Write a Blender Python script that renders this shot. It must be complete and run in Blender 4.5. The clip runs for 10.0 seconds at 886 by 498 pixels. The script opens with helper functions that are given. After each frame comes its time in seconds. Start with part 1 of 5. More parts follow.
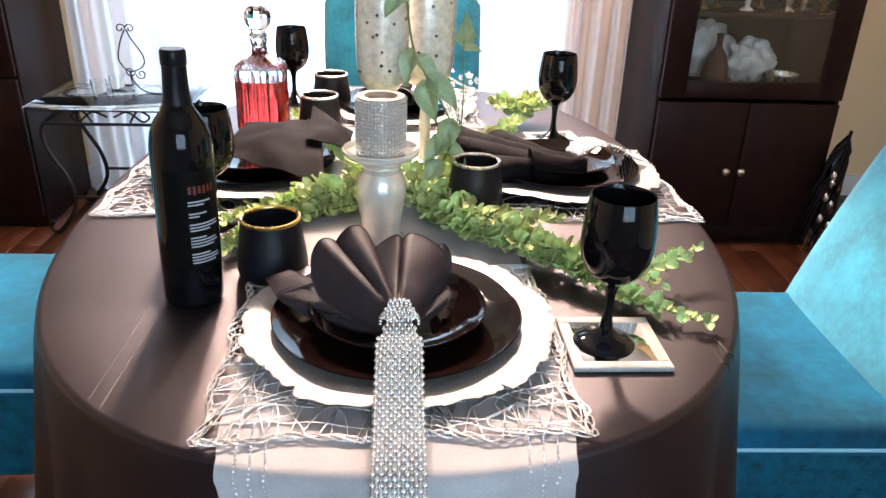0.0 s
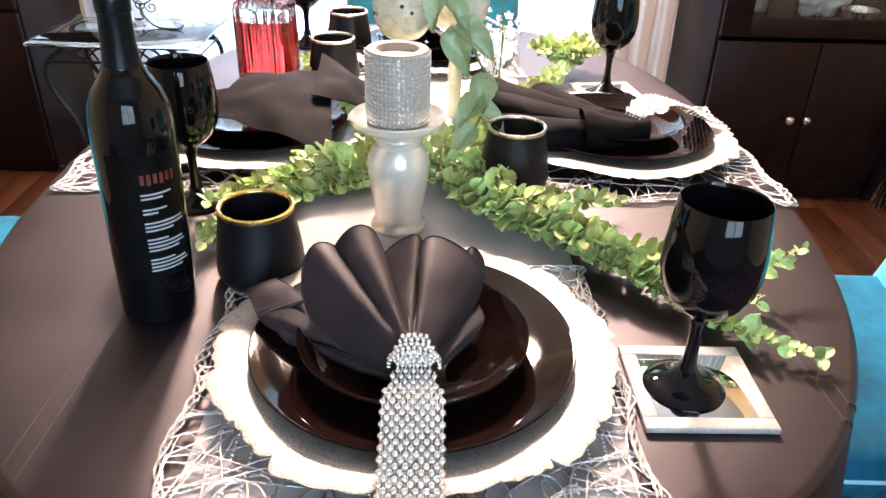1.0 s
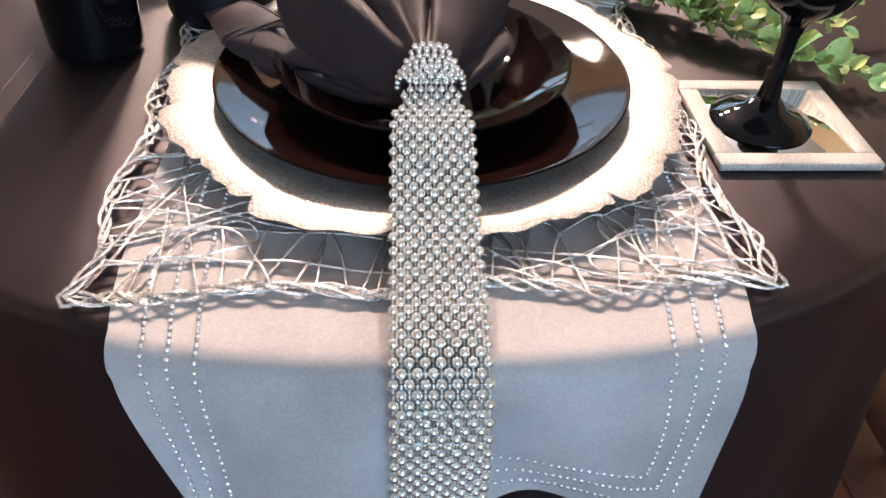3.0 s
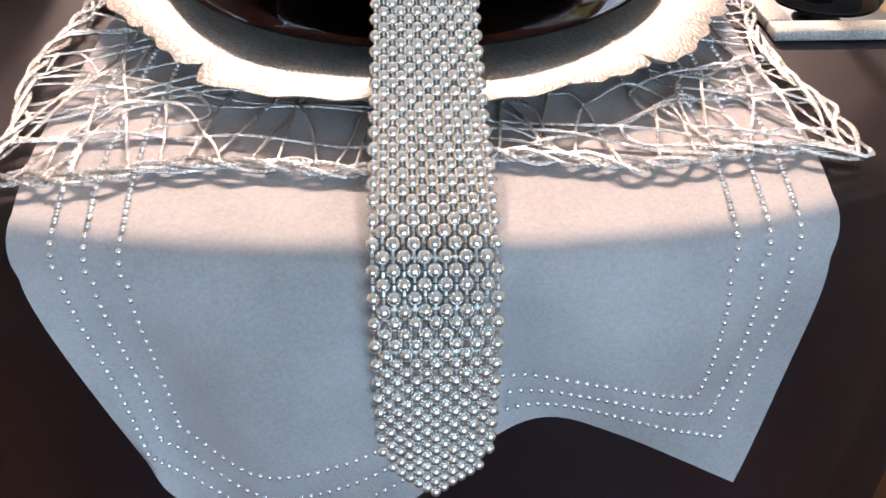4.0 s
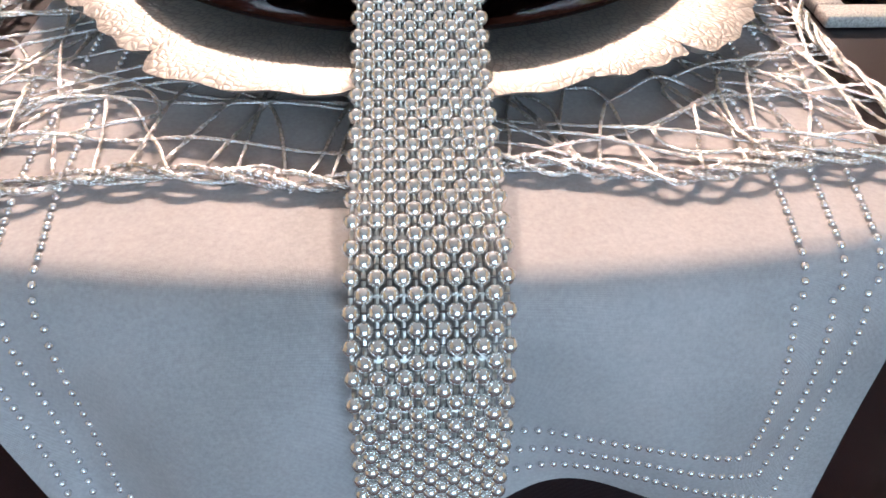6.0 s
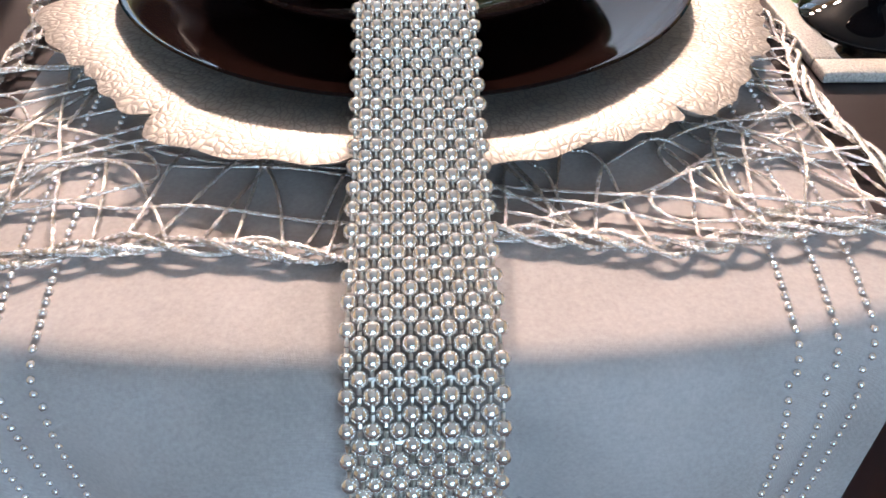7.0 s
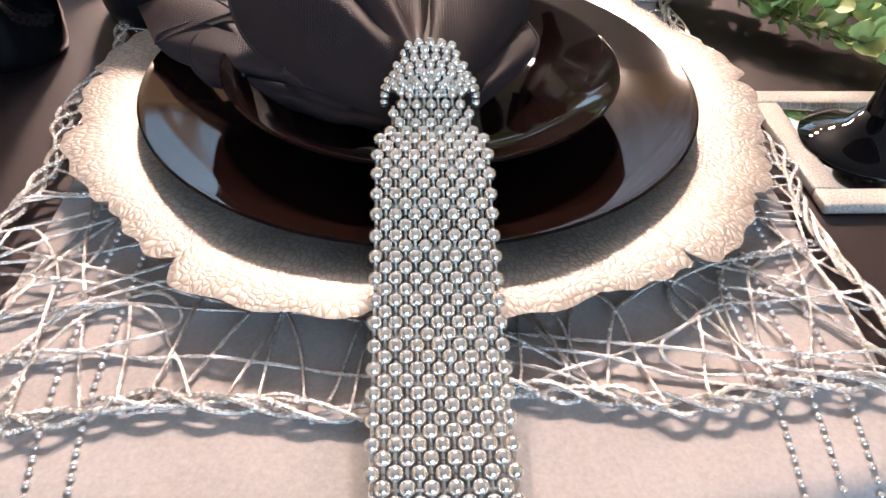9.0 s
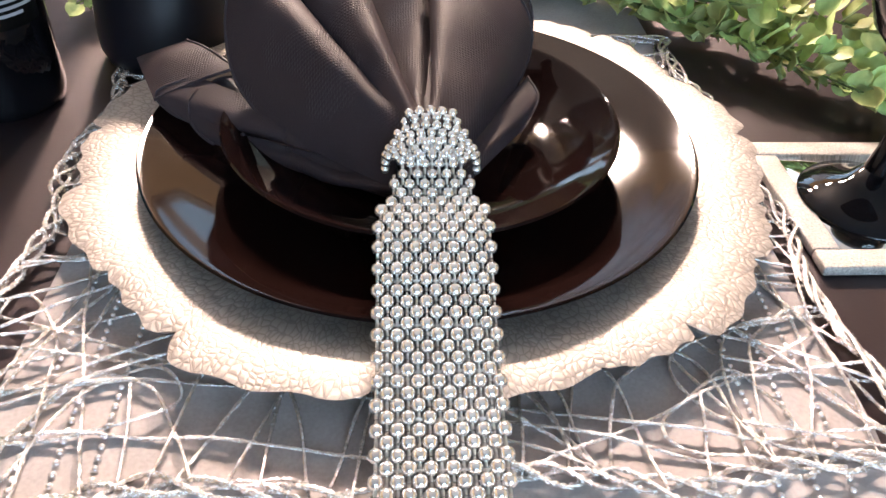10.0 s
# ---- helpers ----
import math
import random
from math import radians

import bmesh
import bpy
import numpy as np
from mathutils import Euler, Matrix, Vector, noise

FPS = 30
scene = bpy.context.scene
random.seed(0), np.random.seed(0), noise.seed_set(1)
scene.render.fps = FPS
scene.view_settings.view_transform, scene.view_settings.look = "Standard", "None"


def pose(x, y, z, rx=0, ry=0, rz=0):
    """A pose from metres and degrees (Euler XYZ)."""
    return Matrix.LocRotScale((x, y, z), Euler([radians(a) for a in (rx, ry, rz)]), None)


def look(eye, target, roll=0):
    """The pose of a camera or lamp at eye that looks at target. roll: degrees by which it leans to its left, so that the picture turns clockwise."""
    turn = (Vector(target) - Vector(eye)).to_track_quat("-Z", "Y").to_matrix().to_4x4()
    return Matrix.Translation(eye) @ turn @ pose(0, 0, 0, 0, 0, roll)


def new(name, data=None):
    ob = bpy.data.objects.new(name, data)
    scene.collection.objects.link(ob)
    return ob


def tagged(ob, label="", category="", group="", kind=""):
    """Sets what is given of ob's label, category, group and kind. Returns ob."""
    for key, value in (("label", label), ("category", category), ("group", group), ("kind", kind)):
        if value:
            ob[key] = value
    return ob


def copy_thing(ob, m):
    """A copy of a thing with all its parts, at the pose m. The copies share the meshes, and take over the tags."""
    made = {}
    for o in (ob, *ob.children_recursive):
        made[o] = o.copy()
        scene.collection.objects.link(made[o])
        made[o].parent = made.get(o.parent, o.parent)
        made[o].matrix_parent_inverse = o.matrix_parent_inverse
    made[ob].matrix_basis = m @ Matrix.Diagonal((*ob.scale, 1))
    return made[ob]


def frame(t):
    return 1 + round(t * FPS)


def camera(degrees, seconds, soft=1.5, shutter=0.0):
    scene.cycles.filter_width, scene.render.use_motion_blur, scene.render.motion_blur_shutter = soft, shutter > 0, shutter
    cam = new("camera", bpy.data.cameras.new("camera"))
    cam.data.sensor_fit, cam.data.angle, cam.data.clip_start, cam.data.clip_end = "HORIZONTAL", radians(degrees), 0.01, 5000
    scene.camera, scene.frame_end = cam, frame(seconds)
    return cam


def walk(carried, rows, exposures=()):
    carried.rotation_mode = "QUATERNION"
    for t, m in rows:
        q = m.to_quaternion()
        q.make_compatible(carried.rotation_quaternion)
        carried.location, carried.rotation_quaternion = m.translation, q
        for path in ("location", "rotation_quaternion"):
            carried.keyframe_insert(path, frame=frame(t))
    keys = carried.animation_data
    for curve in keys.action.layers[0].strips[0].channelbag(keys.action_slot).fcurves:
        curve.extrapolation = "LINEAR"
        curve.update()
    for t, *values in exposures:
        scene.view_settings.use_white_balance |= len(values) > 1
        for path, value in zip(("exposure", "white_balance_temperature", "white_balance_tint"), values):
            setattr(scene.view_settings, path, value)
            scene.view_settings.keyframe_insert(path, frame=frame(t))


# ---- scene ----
cam = camera(61.0, 10.0)
PATH = [
    (0, (0.002, -0.648, 1.19), (0.119, 1.164, 0.352), 1.9),
    (0.5, (0.019, -0.522, 1.173), (0.076, 1.251, 0.249), 2.0),
    (0.6, (0.02, -0.495, 1.173), (0.059, 1.246, 0.188), 2.2),
    (1, (0.013, -0.442, 1.164), (0.049, 1.293, 0.168), 1.6),
    (1.5, (-0.002, -0.381, 1.152), (0.064, 1.325, 0.11), 1.3),
    (2, (-0.002, -0.374, 1.118), (0.079, 1.267, -0.022), 1.6),
    (2.5, (-0.01, -0.37, 1.066), (0.087, 1.16, -0.217), 2.1),
    (3, (-0.014, -0.384, 1.025), (0.095, 1.11, -0.3), 2.4),
    (3.2, (-0.012, -0.39, 0.997), (0.089, 1.088, -0.346), 2.2),
    (4.3, (0.002, -0.352, 0.924), (0.078, 1.117, -0.431), 0.6),
    (4.5, (0.006, -0.353, 0.911), (0.082, 1.128, -0.431), 0.7),
    (5, (0.002, -0.337, 0.901), (0.086, 1.13, -0.455), 0.9),
    (5.5, (-0.003, -0.322, 0.905), (0.089, 1.132, -0.465), 1.3),
    (7, (0.0, -0.298, 0.929), (0.084, 1.163, -0.435), 1.3),
    (7.5, (-0.003, -0.293, 0.938), (0.088, 1.175, -0.417), 1.7),
    (8, (-0.008, -0.287, 0.947), (0.09, 1.196, -0.391), 2.0),
    (8.5, (-0.009, -0.28, 0.958), (0.092, 1.218, -0.364), 2.2),
    (9, (-0.008, -0.275, 0.965), (0.094, 1.238, -0.339), 2.1),
    (9.5, (-0.009, -0.265, 0.975), (0.103, 1.246, -0.33), 2.4),
    (10, (-0.01, -0.257, 0.985), (0.104, 1.259, -0.314), 2.4),
]
walk(cam, [(t, look(eye, target, roll)) for t, eye, target, roll in PATH],
     exposures=((0, 0.32), (0.7, 0.56), (1.5, 0.62), (2.0, 0.62), (2.5, 0.30), (3.2, 0.10), (4.5, 0.12), (5.5, 0.06), (7, -0.08), (9, 0.06), (10, 0.34)))

TOP = 0.76

# ---- world, lamps, exposure ----
world = bpy.data.worlds.new("world")
scene.world = world
world.use_nodes = True
wn = world.node_tree
sky = wn.nodes.new("ShaderNodeTexSky")
sky.sky_type = 'NISHITA'
sky.sun_disc = False
sky.sun_elevation, sky.sun_rotation = radians(35), radians(150)
wn.links.new(sky.outputs[0], wn.nodes["Background"].inputs[0])
wn.nodes["Background"].inputs[1].default_value = 0.10


def lamp(name, kind, m, power, colour, size=0.05, size_y=0.0):
    data = bpy.data.lights.new(name, kind)
    data.energy, data.color = power, colour
    if kind == 'AREA':
        data.shape, data.size, data.size_y = 'RECTANGLE', size, size_y
    else:
        data.shadow_soft_size = size
    ob = new(name, data)
    ob.matrix_world = m
    return ob


# shaded lamps of the chandelier beyond the table's middle, turned down on it
for bx in (-0.29, 0.31):
    spot = lamp("chandelier_spot", 'SPOT', look((bx, 1.55, 1.84), (bx * 0.4, 0.935, TOP)), 196.0, (1.0, 0.745, 0.615), 0.075)
    spot.data.spot_size, spot.data.spot_blend = radians(64), 0.10
lamp("chandelier_bulb", 'POINT', pose(0.0, 1.60, 1.92), 72.0, (1.0, 0.74, 0.60), 0.07)
# daylight in the patio door behind the table, and in the window behind the walker
lamp("door_daylight", 'AREA', look((-0.15, 2.70, 1.15), (-0.15, 0, 1.0)), 50.0, (0.55, 0.75, 1.0), 1.7, 1.9)
lamp("window_daylight", 'AREA', look((0.5, -2.32, 1.45), (0.1, 0, 0.7)), 35.0, (0.49, 0.74, 1.0), 1.5, 1.2)

# ---- materials ----
def material(name, colour, rough=0.5, metal=0.0, vary=0.2, scale=30.0, fine=400.0, bump=0.1, bump_scale=0.0,
             colour2=None, sheen=0.0, coat=0.0, random_hue=0.0, depth=0.001, spec=0.5):
    """Principled surface with two scales of noise in colour and roughness and a fine relief."""
    m = bpy.data.materials.new(name)
    m.use_nodes = True
    nt = m.node_tree
    N, L = nt.nodes, nt.links
    b = N["Principled BSDF"]
    tc = N.new("ShaderNodeTexCoord")
    n1 = N.new("ShaderNodeTexNoise")
    n1.inputs["Scale"].default_value, n1.inputs["Detail"].default_value = scale, 5
    L.new(tc.outputs["Object"], n1.inputs["Vector"])
    n2 = N.new("ShaderNodeTexNoise")
    n2.inputs["Scale"].default_value, n2.inputs["Detail"].default_value = fine, 3
    L.new(tc.outputs["Object"], n2.inputs["Vector"])
    mix = N.new("ShaderNodeMix")
    mix.data_type = 'RGBA'
    c2 = colour2 or tuple(c * (1 - vary) for c in colour)
    mix.inputs["A"].default_value = (*c2, 1)
    mix.inputs["B"].default_value = (*[min(1, c * (1 + vary * 0.5)) for c in colour], 1)
    add = N.new("ShaderNodeMath")
    add.operation = 'MULTIPLY_ADD'
    L.new(n2.outputs["Fac"], add.inputs[0])
    add.inputs[1].default_value = 0.4
    L.new(n1.outputs["Fac"], add.inputs[2])
    ramp = N.new("ShaderNodeMapRange")
    ramp.inputs["From Min"].default_value, ramp.inputs["From Max"].default_value = 0.45, 0.95
    L.new(add.outputs[0], ramp.inputs["Value"])
    L.new(ramp.outputs[0], mix.inputs["Factor"])
    out = mix.outputs["Result"]
    if random_hue:
        info = N.new("ShaderNodeObjectInfo")
        hsv = N.new("ShaderNodeHueSaturation")
        mr = N.new("ShaderNodeMapRange")
        mr.inputs["To Min"].default_value, mr.inputs["To Max"].default_value = 1 - random_hue, 1 + random_hue
        L.new(info.outputs["Random"], mr.inputs["Value"])
        L.new(mr.outputs[0], hsv.inputs["Value"])
        L.new(out, hsv.inputs["Color"])
        out = hsv.outputs[0]
    L.new(out, b.inputs["Base Color"])
    rr = N.new("ShaderNodeMapRange")
    rr.inputs["To Min"].default_value, rr.inputs["To Max"].default_value = max(0.02, rough * 0.85), min(1, rough * 1.15)
    L.new(n1.outputs["Fac"], rr.inputs["Value"])
    L.new(rr.outputs[0], b.inputs["Roughness"])
    b.inputs["Metallic"].default_value = metal
    b.inputs["Sheen Weight"].default_value = sheen
    b.inputs["Coat Weight"].default_value = coat
    b.inputs["Specular IOR Level"].default_value = spec
    bp = N.new("ShaderNodeBump")
    bp.inputs["Strength"].default_value, bp.inputs["Distance"].default_value = bump, depth
    if bump_scale:
        n3 = N.new("ShaderNodeTexNoise")
        n3.inputs["Scale"].default_value, n3.inputs["Detail"].default_value = bump_scale, 4
        L.new(tc.outputs["Object"], n3.inputs["Vector"])
        L.new(n3.outputs["Fac"], bp.inputs["Height"])
    else:
        L.new(n2.outputs["Fac"], bp.inputs["Height"])
    L.new(bp.outputs[0], b.inputs["Normal"])
    return m


def weave(m, scale, strength=0.3, distance=0.0006, patches=0.0):
    """Adds the relief of a woven cloth to a material."""
    N, L = m.node_tree.nodes, m.node_tree.links
    b = N["Principled BSDF"]
    tc = N.new("ShaderNodeTexCoord")
    heights = []
    for axis in ('X', 'Y'):
        w = N.new("ShaderNodeTexWave")
        w.bands_direction = axis
        w.inputs["Scale"].default_value, w.inputs["Distortion"].default_value = scale, 1.0
        w.inputs["Detail"].default_value = 1
        L.new(tc.outputs["Object"], w.inputs["Vector"])
        heights.append(w)
    mx = N.new("ShaderNodeMath")
    mx.operation = 'MAXIMUM'
    L.new(heights[0].outputs["Fac"], mx.inputs[0])
    L.new(heights[1].outputs["Fac"], mx.inputs[1])
    bp = N.new("ShaderNodeBump")
    bp.inputs["Strength"].default_value, bp.inputs["Distance"].default_value = strength, distance
    L.new(mx.outputs[0], bp.inputs["Height"])
    if patches:
        nz, mr = N.new("ShaderNodeTexNoise"), N.new("ShaderNodeMapRange")
        nz.inputs["Scale"].default_value = patches
        L.new(tc.outputs["Object"], nz.inputs["Vector"])
        mr.inputs["From Min"].default_value, mr.inputs["From Max"].default_value = 0.50, 0.58
        mr.inputs["To Max"].default_value = strength
        L.new(nz.outputs["Fac"], mr.inputs["Value"])
        L.new(mr.outputs[0], bp.inputs["Strength"])
    old = b.inputs["Normal"].links[0].from_socket
    L.new(old, bp.inputs["Normal"])
    L.new(bp.outputs[0], b.inputs["Normal"])
    return m


def glass(name, colour, rough=0.02, ior=1.45):
    m = bpy.data.materials.new(name)
    m.use_nodes = True
    b = m.node_tree.nodes["Principled BSDF"]
    b.inputs["Base Color"].default_value = (*colour, 1)
    b.inputs["Roughness"].default_value = rough
    b.inputs["Transmission Weight"].default_value = 1.0
    b.inputs["IOR"].default_value = ior
    return m


def sheer(name, colour, through_light=0.55, clear=0.1):
    """Thin curtain cloth that lets daylight through."""
    m = bpy.data.materials.new(name)
    m.use_nodes = True
    N, L = m.node_tree.nodes, m.node_tree.links
    N.remove(N["Principled BSDF"])
    tc = N.new("ShaderNodeTexCoord")
    nz = N.new("ShaderNodeTexNoise")
    nz.inputs["Scale"].default_value = 60
    L.new(tc.outputs["Object"], nz.inputs["Vector"])
    mx = N.new("ShaderNodeMix")
    mx.data_type = 'RGBA'
    mx.inputs["A"].default_value = (*[c * 0.9 for c in colour], 1)
    mx.inputs["B"].default_value = (*colour, 1)
    L.new(nz.outputs["Fac"], mx.inputs["Factor"])
    d, t, c = N.new("ShaderNodeBsdfDiffuse"), N.new("ShaderNodeBsdfTranslucent"), N.new("ShaderNodeBsdfTransparent")
    L.new(mx.outputs["Result"], d.inputs[0])
    L.new(mx.outputs["Result"], t.inputs[0])
    a, e = N.new("ShaderNodeMixShader"), N.new("ShaderNodeMixShader")
    a.inputs[0].default_value, e.inputs[0].default_value = through_light, clear
    L.new(d.outputs[0], a.inputs[1])
    L.new(t.outputs[0], a.inputs[2])
    L.new(a.outputs[0], e.inputs[1])
    L.new(c.outputs[0], e.inputs[2])
    L.new(e.outputs[0], N["Material Output"].inputs["Surface"])
    return m


CLOTH = weave(material("charcoal_cloth", (0.0056, 0.0032, 0.0042), 0.41, vary=0.14, scale=9, fine=900, bump=0.1, spec=0.60), 900, 0.10)
CLOTH.node_tree.nodes["Principled BSDF"].inputs["Specular Tint"].default_value = (1.0, 0.84, 0.90, 1)
RUNNER = weave(material("grey_cloth", (0.385, 0.362, 0.360), 0.72, vary=0.34, scale=11, fine=700, bump=0.35, bump_scale=16, depth=0.006, sheen=0.1), 800, 0.18)
NAPKIN = weave(weave(material("dark_satin", (0.032, 0.0235, 0.0275), 0.54, vary=0.15, scale=20, fine=1200, bump=0.15, spec=0.15), 430, 0.14), 240, 0.45, 0.0008, 26)
# darkened copy of the napkin satin: shade on the side napkins as colour
SHADED_SATIN = weave(material("shaded_satin", (0.008, 0.006, 0.007), 0.6, vary=0.15, scale=20, fine=1200, bump=0.2, spec=0.03), 430, 0.4)
GLAZE = material("black_glaze", (0.0075, 0.0034, 0.0030), 0.06, vary=0.3, scale=25, bump=0.02, bump_scale=9, depth=0.002, spec=0.12)
BLACK_GLASS = material("black_glass", (0.003, 0.003, 0.004), 0.03, vary=0.2, scale=25, bump=0.0, spec=0.30)
MATTE_BLACK = material("matte_black_ceramic", (0.0055, 0.005, 0.008), 0.42, vary=0.25, scale=40, fine=500, bump=0.06, spec=0.3)
GOLD = material("gold_rim", (0.80, 0.58, 0.20), 0.28, 1.0, vary=0.2, scale=60, bump=0.05)
SILVER_RIM = material("silver_rim", (0.75, 0.72, 0.68), 0.28, 1.0, vary=0.2, scale=60, bump=0.05)
CHROME = material("silver_bead", (1.0, 0.98, 0.94), 0.12, 0.88, vary=0.12, scale=200, bump=0.02)
WIRE = material("silver_link", (0.93, 0.91, 0.87), 0.30, 1.0, vary=0.2, scale=200, bump=0.05)
CORD = material("silver_cord", (0.95, 0.92, 0.89), 0.22, 1.0, vary=0.45, scale=800, fine=2200, bump=0.8, bump_scale=1000, depth=0.0013)
STUD = material("clear_stud", (0.90, 0.90, 0.92), 0.12, 0.75, vary=0.1, scale=100, bump=0.0)
CRYSTAL = material("rhinestone", (0.96, 0.93, 0.88), 0.07, 0.60, vary=0.35, scale=260, bump=0.0)
PEWTER = material("champagne_mirror_glass", (0.88, 0.83, 0.72), 0.22, 0.42, vary=0.2, scale=25, bump=0.4, bump_scale=120, coat=0.3)
WAX = material("ivory_wax", (0.36, 0.27, 0.20), 0.5, vary=0.2, scale=40)
MOSAIC = material("champagne_mosaic", (0.80, 0.72, 0.60), 0.25, 0.3, vary=0.3, scale=90, fine=300, bump=0.35, bump_scale=160)
TESSERA = material("mirror_tile", (0.40, 0.36, 0.32), 0.10, 0.96, vary=0.4, scale=100, random_hue=0.5)
STEM_GREEN = material("stem_green", (0.13, 0.19, 0.06), 0.5, vary=0.3, scale=80)
IVY = material("ivy_leaf", (0.34, 0.41, 0.21), 0.42, vary=0.35, scale=25, fine=150, bump=0.3, bump_scale=60, depth=0.003)
MIRROR = material("mirror", (0.86, 0.87, 0.86), 0.015, 1.0, vary=0.03, scale=20, bump=0.0)
GLITTER = material("glitter_frame", (0.52, 0.50, 0.47), 0.30, 0.5, vary=0.5, scale=900, fine=2500, bump=0.8, bump_scale=1800, depth=0.001)
LABEL = material("black_label", (0.004, 0.004, 0.004), 0.3, vary=0.2, scale=60, spec=0.08)
INK = material("grey_print", (0.40, 0.40, 0.43), 0.5, vary=0.1)
RED_INK = material("red_print", (0.11, 0.018, 0.012), 0.5, vary=0.2)
FOIL = material("black_capsule", (0.006, 0.006, 0.008), 0.30, 0.0, vary=0.2, bump=0.1, bump_scale=150, spec=0.15)
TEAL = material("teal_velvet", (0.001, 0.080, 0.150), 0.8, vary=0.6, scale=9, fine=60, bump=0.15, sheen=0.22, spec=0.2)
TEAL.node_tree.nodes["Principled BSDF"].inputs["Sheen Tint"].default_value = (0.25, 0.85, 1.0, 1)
# same velvet as TEAL, with the light on the backrests put into its colour
TEAL_LIT_BACK = material("lit_teal_velvet", (0.020, 0.230, 0.330), 0.8, vary=0.5, scale=11, fine=70, bump=0.15, sheen=0.35, spec=0.2)
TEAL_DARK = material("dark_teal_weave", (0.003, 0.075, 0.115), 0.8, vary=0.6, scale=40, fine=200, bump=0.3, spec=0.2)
PIPING = material("pale_piping", (0.25, 0.50, 0.58), 0.6, vary=0.1)
ESPRESSO = material("espresso_wood", (0.016, 0.0072, 0.0062), 0.42, vary=0.4, scale=12, fine=120, bump=0.08, spec=0.12)
KNOB = material("brushed_nickel", (0.70, 0.67, 0.64), 0.3, 1.0, vary=0.1)
IRON = material("wrought_iron", (0.02, 0.02, 0.022), 0.45, 0.6, vary=0.3, scale=50, bump=0.2)
CLEAR = glass("clear_glass", (0.96, 0.98, 0.97))
GREENISH = glass("table_glass", (0.92, 0.98, 0.97))
RED_DRINK = glass("red_drink", (0.72, 0.055, 0.05), ior=1.34)
WALL = material("tan_wall_paint", (0.86, 0.64, 0.38), 0.7, vary=0.06, scale=3, fine=250, bump=0.08)
UNSEEN_WALL = material("unseen_wall_blue_grey", (0.36, 0.37, 0.40), 0.75, vary=0.06, scale=3, fine=250, bump=0.08)
CEILING = material("white_ceiling_paint", (0.55, 0.54, 0.53), 0.85, vary=0.05, scale=4, fine=200, bump=0.1)
TRIM = material("white_trim", (0.78, 0.76, 0.73), 0.5, vary=0.05)
PLANK = material("red_brown_plank", (0.100, 0.029, 0.012), 0.42, vary=0.45, scale=7, fine=90, bump=0.08, random_hue=0.35)
SHEER = sheer("white_sheer", (0.90, 0.88, 0.90), 0.6, 0.12)
BEIGE = sheer("beige_curtain", (0.84, 0.71, 0.64), 0.55, 0.03)
PAPER = material("white_tissue", (0.50, 0.46, 0.42), 0.6, vary=0.4, scale=20, bump=0.3, bump_scale=40)
AMBER = material("amber_bottle", (0.030, 0.009, 0.005), 0.10, vary=0.2, spec=0.3)
BRASS = material("brass_ware", (0.62, 0.44, 0.18), 0.25, 1.0, vary=0.3)
GROUND = material("patio_ground", (0.30, 0.30, 0.31), 0.8, vary=0.3, scale=2)

# crackled silver glass of the chargers: cells drawn out along the radius
CRACKLE = material("silver_crackle_glass", (0.45, 0.41, 0.375), 0.50, 0.50, vary=0.14, scale=60, fine=300, bump=0.1)
cn, cl = CRACKLE.node_tree.nodes, CRACKLE.node_tree.links
ctc, cxyz, clen, cat2, cvec = (cn.new(q) for q in ("ShaderNodeTexCoord", "ShaderNodeSeparateXYZ", "ShaderNodeVectorMath", "ShaderNodeMath", "ShaderNodeCombineXYZ"))
clen.operation, cat2.operation = 'LENGTH', 'ARCTAN2'
cl.new(ctc.outputs["Object"], cxyz.inputs[0])
cl.new(ctc.outputs["Object"], clen.inputs[0])
cl.new(cxyz.outputs["Y"], cat2.inputs[0])
cl.new(cxyz.outputs["X"], cat2.inputs[1])
crad, carc, cwob = cn.new("ShaderNodeMath"), cn.new("ShaderNodeMath"), cn.new("ShaderNodeTexNoise")
crad.operation, carc.operation = 'MULTIPLY', 'MULTIPLY'
crad.inputs[1].default_value, carc.inputs[1].default_value = 0.62, 0.14
cl.new(clen.outputs["Value"], crad.inputs[0])
cl.new(cat2.outputs[0], carc.inputs[0])
cl.new(crad.outputs[0], cvec.inputs[0])
cl.new(carc.outputs[0], cvec.inputs[1])
cwob.inputs["Scale"].default_value = 35
cl.new(ctc.outputs["Object"], cwob.inputs["Vector"])
csc, cadd, vor, cbp = cn.new("ShaderNodeVectorMath"), cn.new("ShaderNodeVectorMath"), cn.new("ShaderNodeTexVoronoi"), cn.new("ShaderNodeBump")
csc.operation, csc.inputs["Scale"].default_value = 'SCALE', 0.012
cl.new(cwob.outputs["Color"], csc.inputs[0])
cl.new(cvec.outputs[0], cadd.inputs[0])
cl.new(csc.outputs[0], cadd.inputs[1])
vor.feature = 'DISTANCE_TO_EDGE'
vor.inputs["Scale"].default_value = 400
cl.new(cadd.outputs[0], vor.inputs["Vector"])
cmr = cn.new("ShaderNodeMapRange")
cmr.inputs["From Max"].default_value = 0.30
cl.new(vor.outputs["Distance"], cmr.inputs["Value"])
cl.new(cmr.outputs[0], cbp.inputs["Height"])
cbp.inputs["Strength"].default_value, cbp.inputs["Distance"].default_value = 0.26, 0.0007
cmx = cn.new("ShaderNodeMix")
cmx.data_type = 'RGBA'
cmx.blend_type = 'MULTIPLY'
cmx.inputs["Factor"].default_value = 1.0
cgr = cn.new("ShaderNodeMapRange")
cgr.inputs["From Max"].default_value, cgr.inputs["To Min"].default_value = 0.14, 0.66
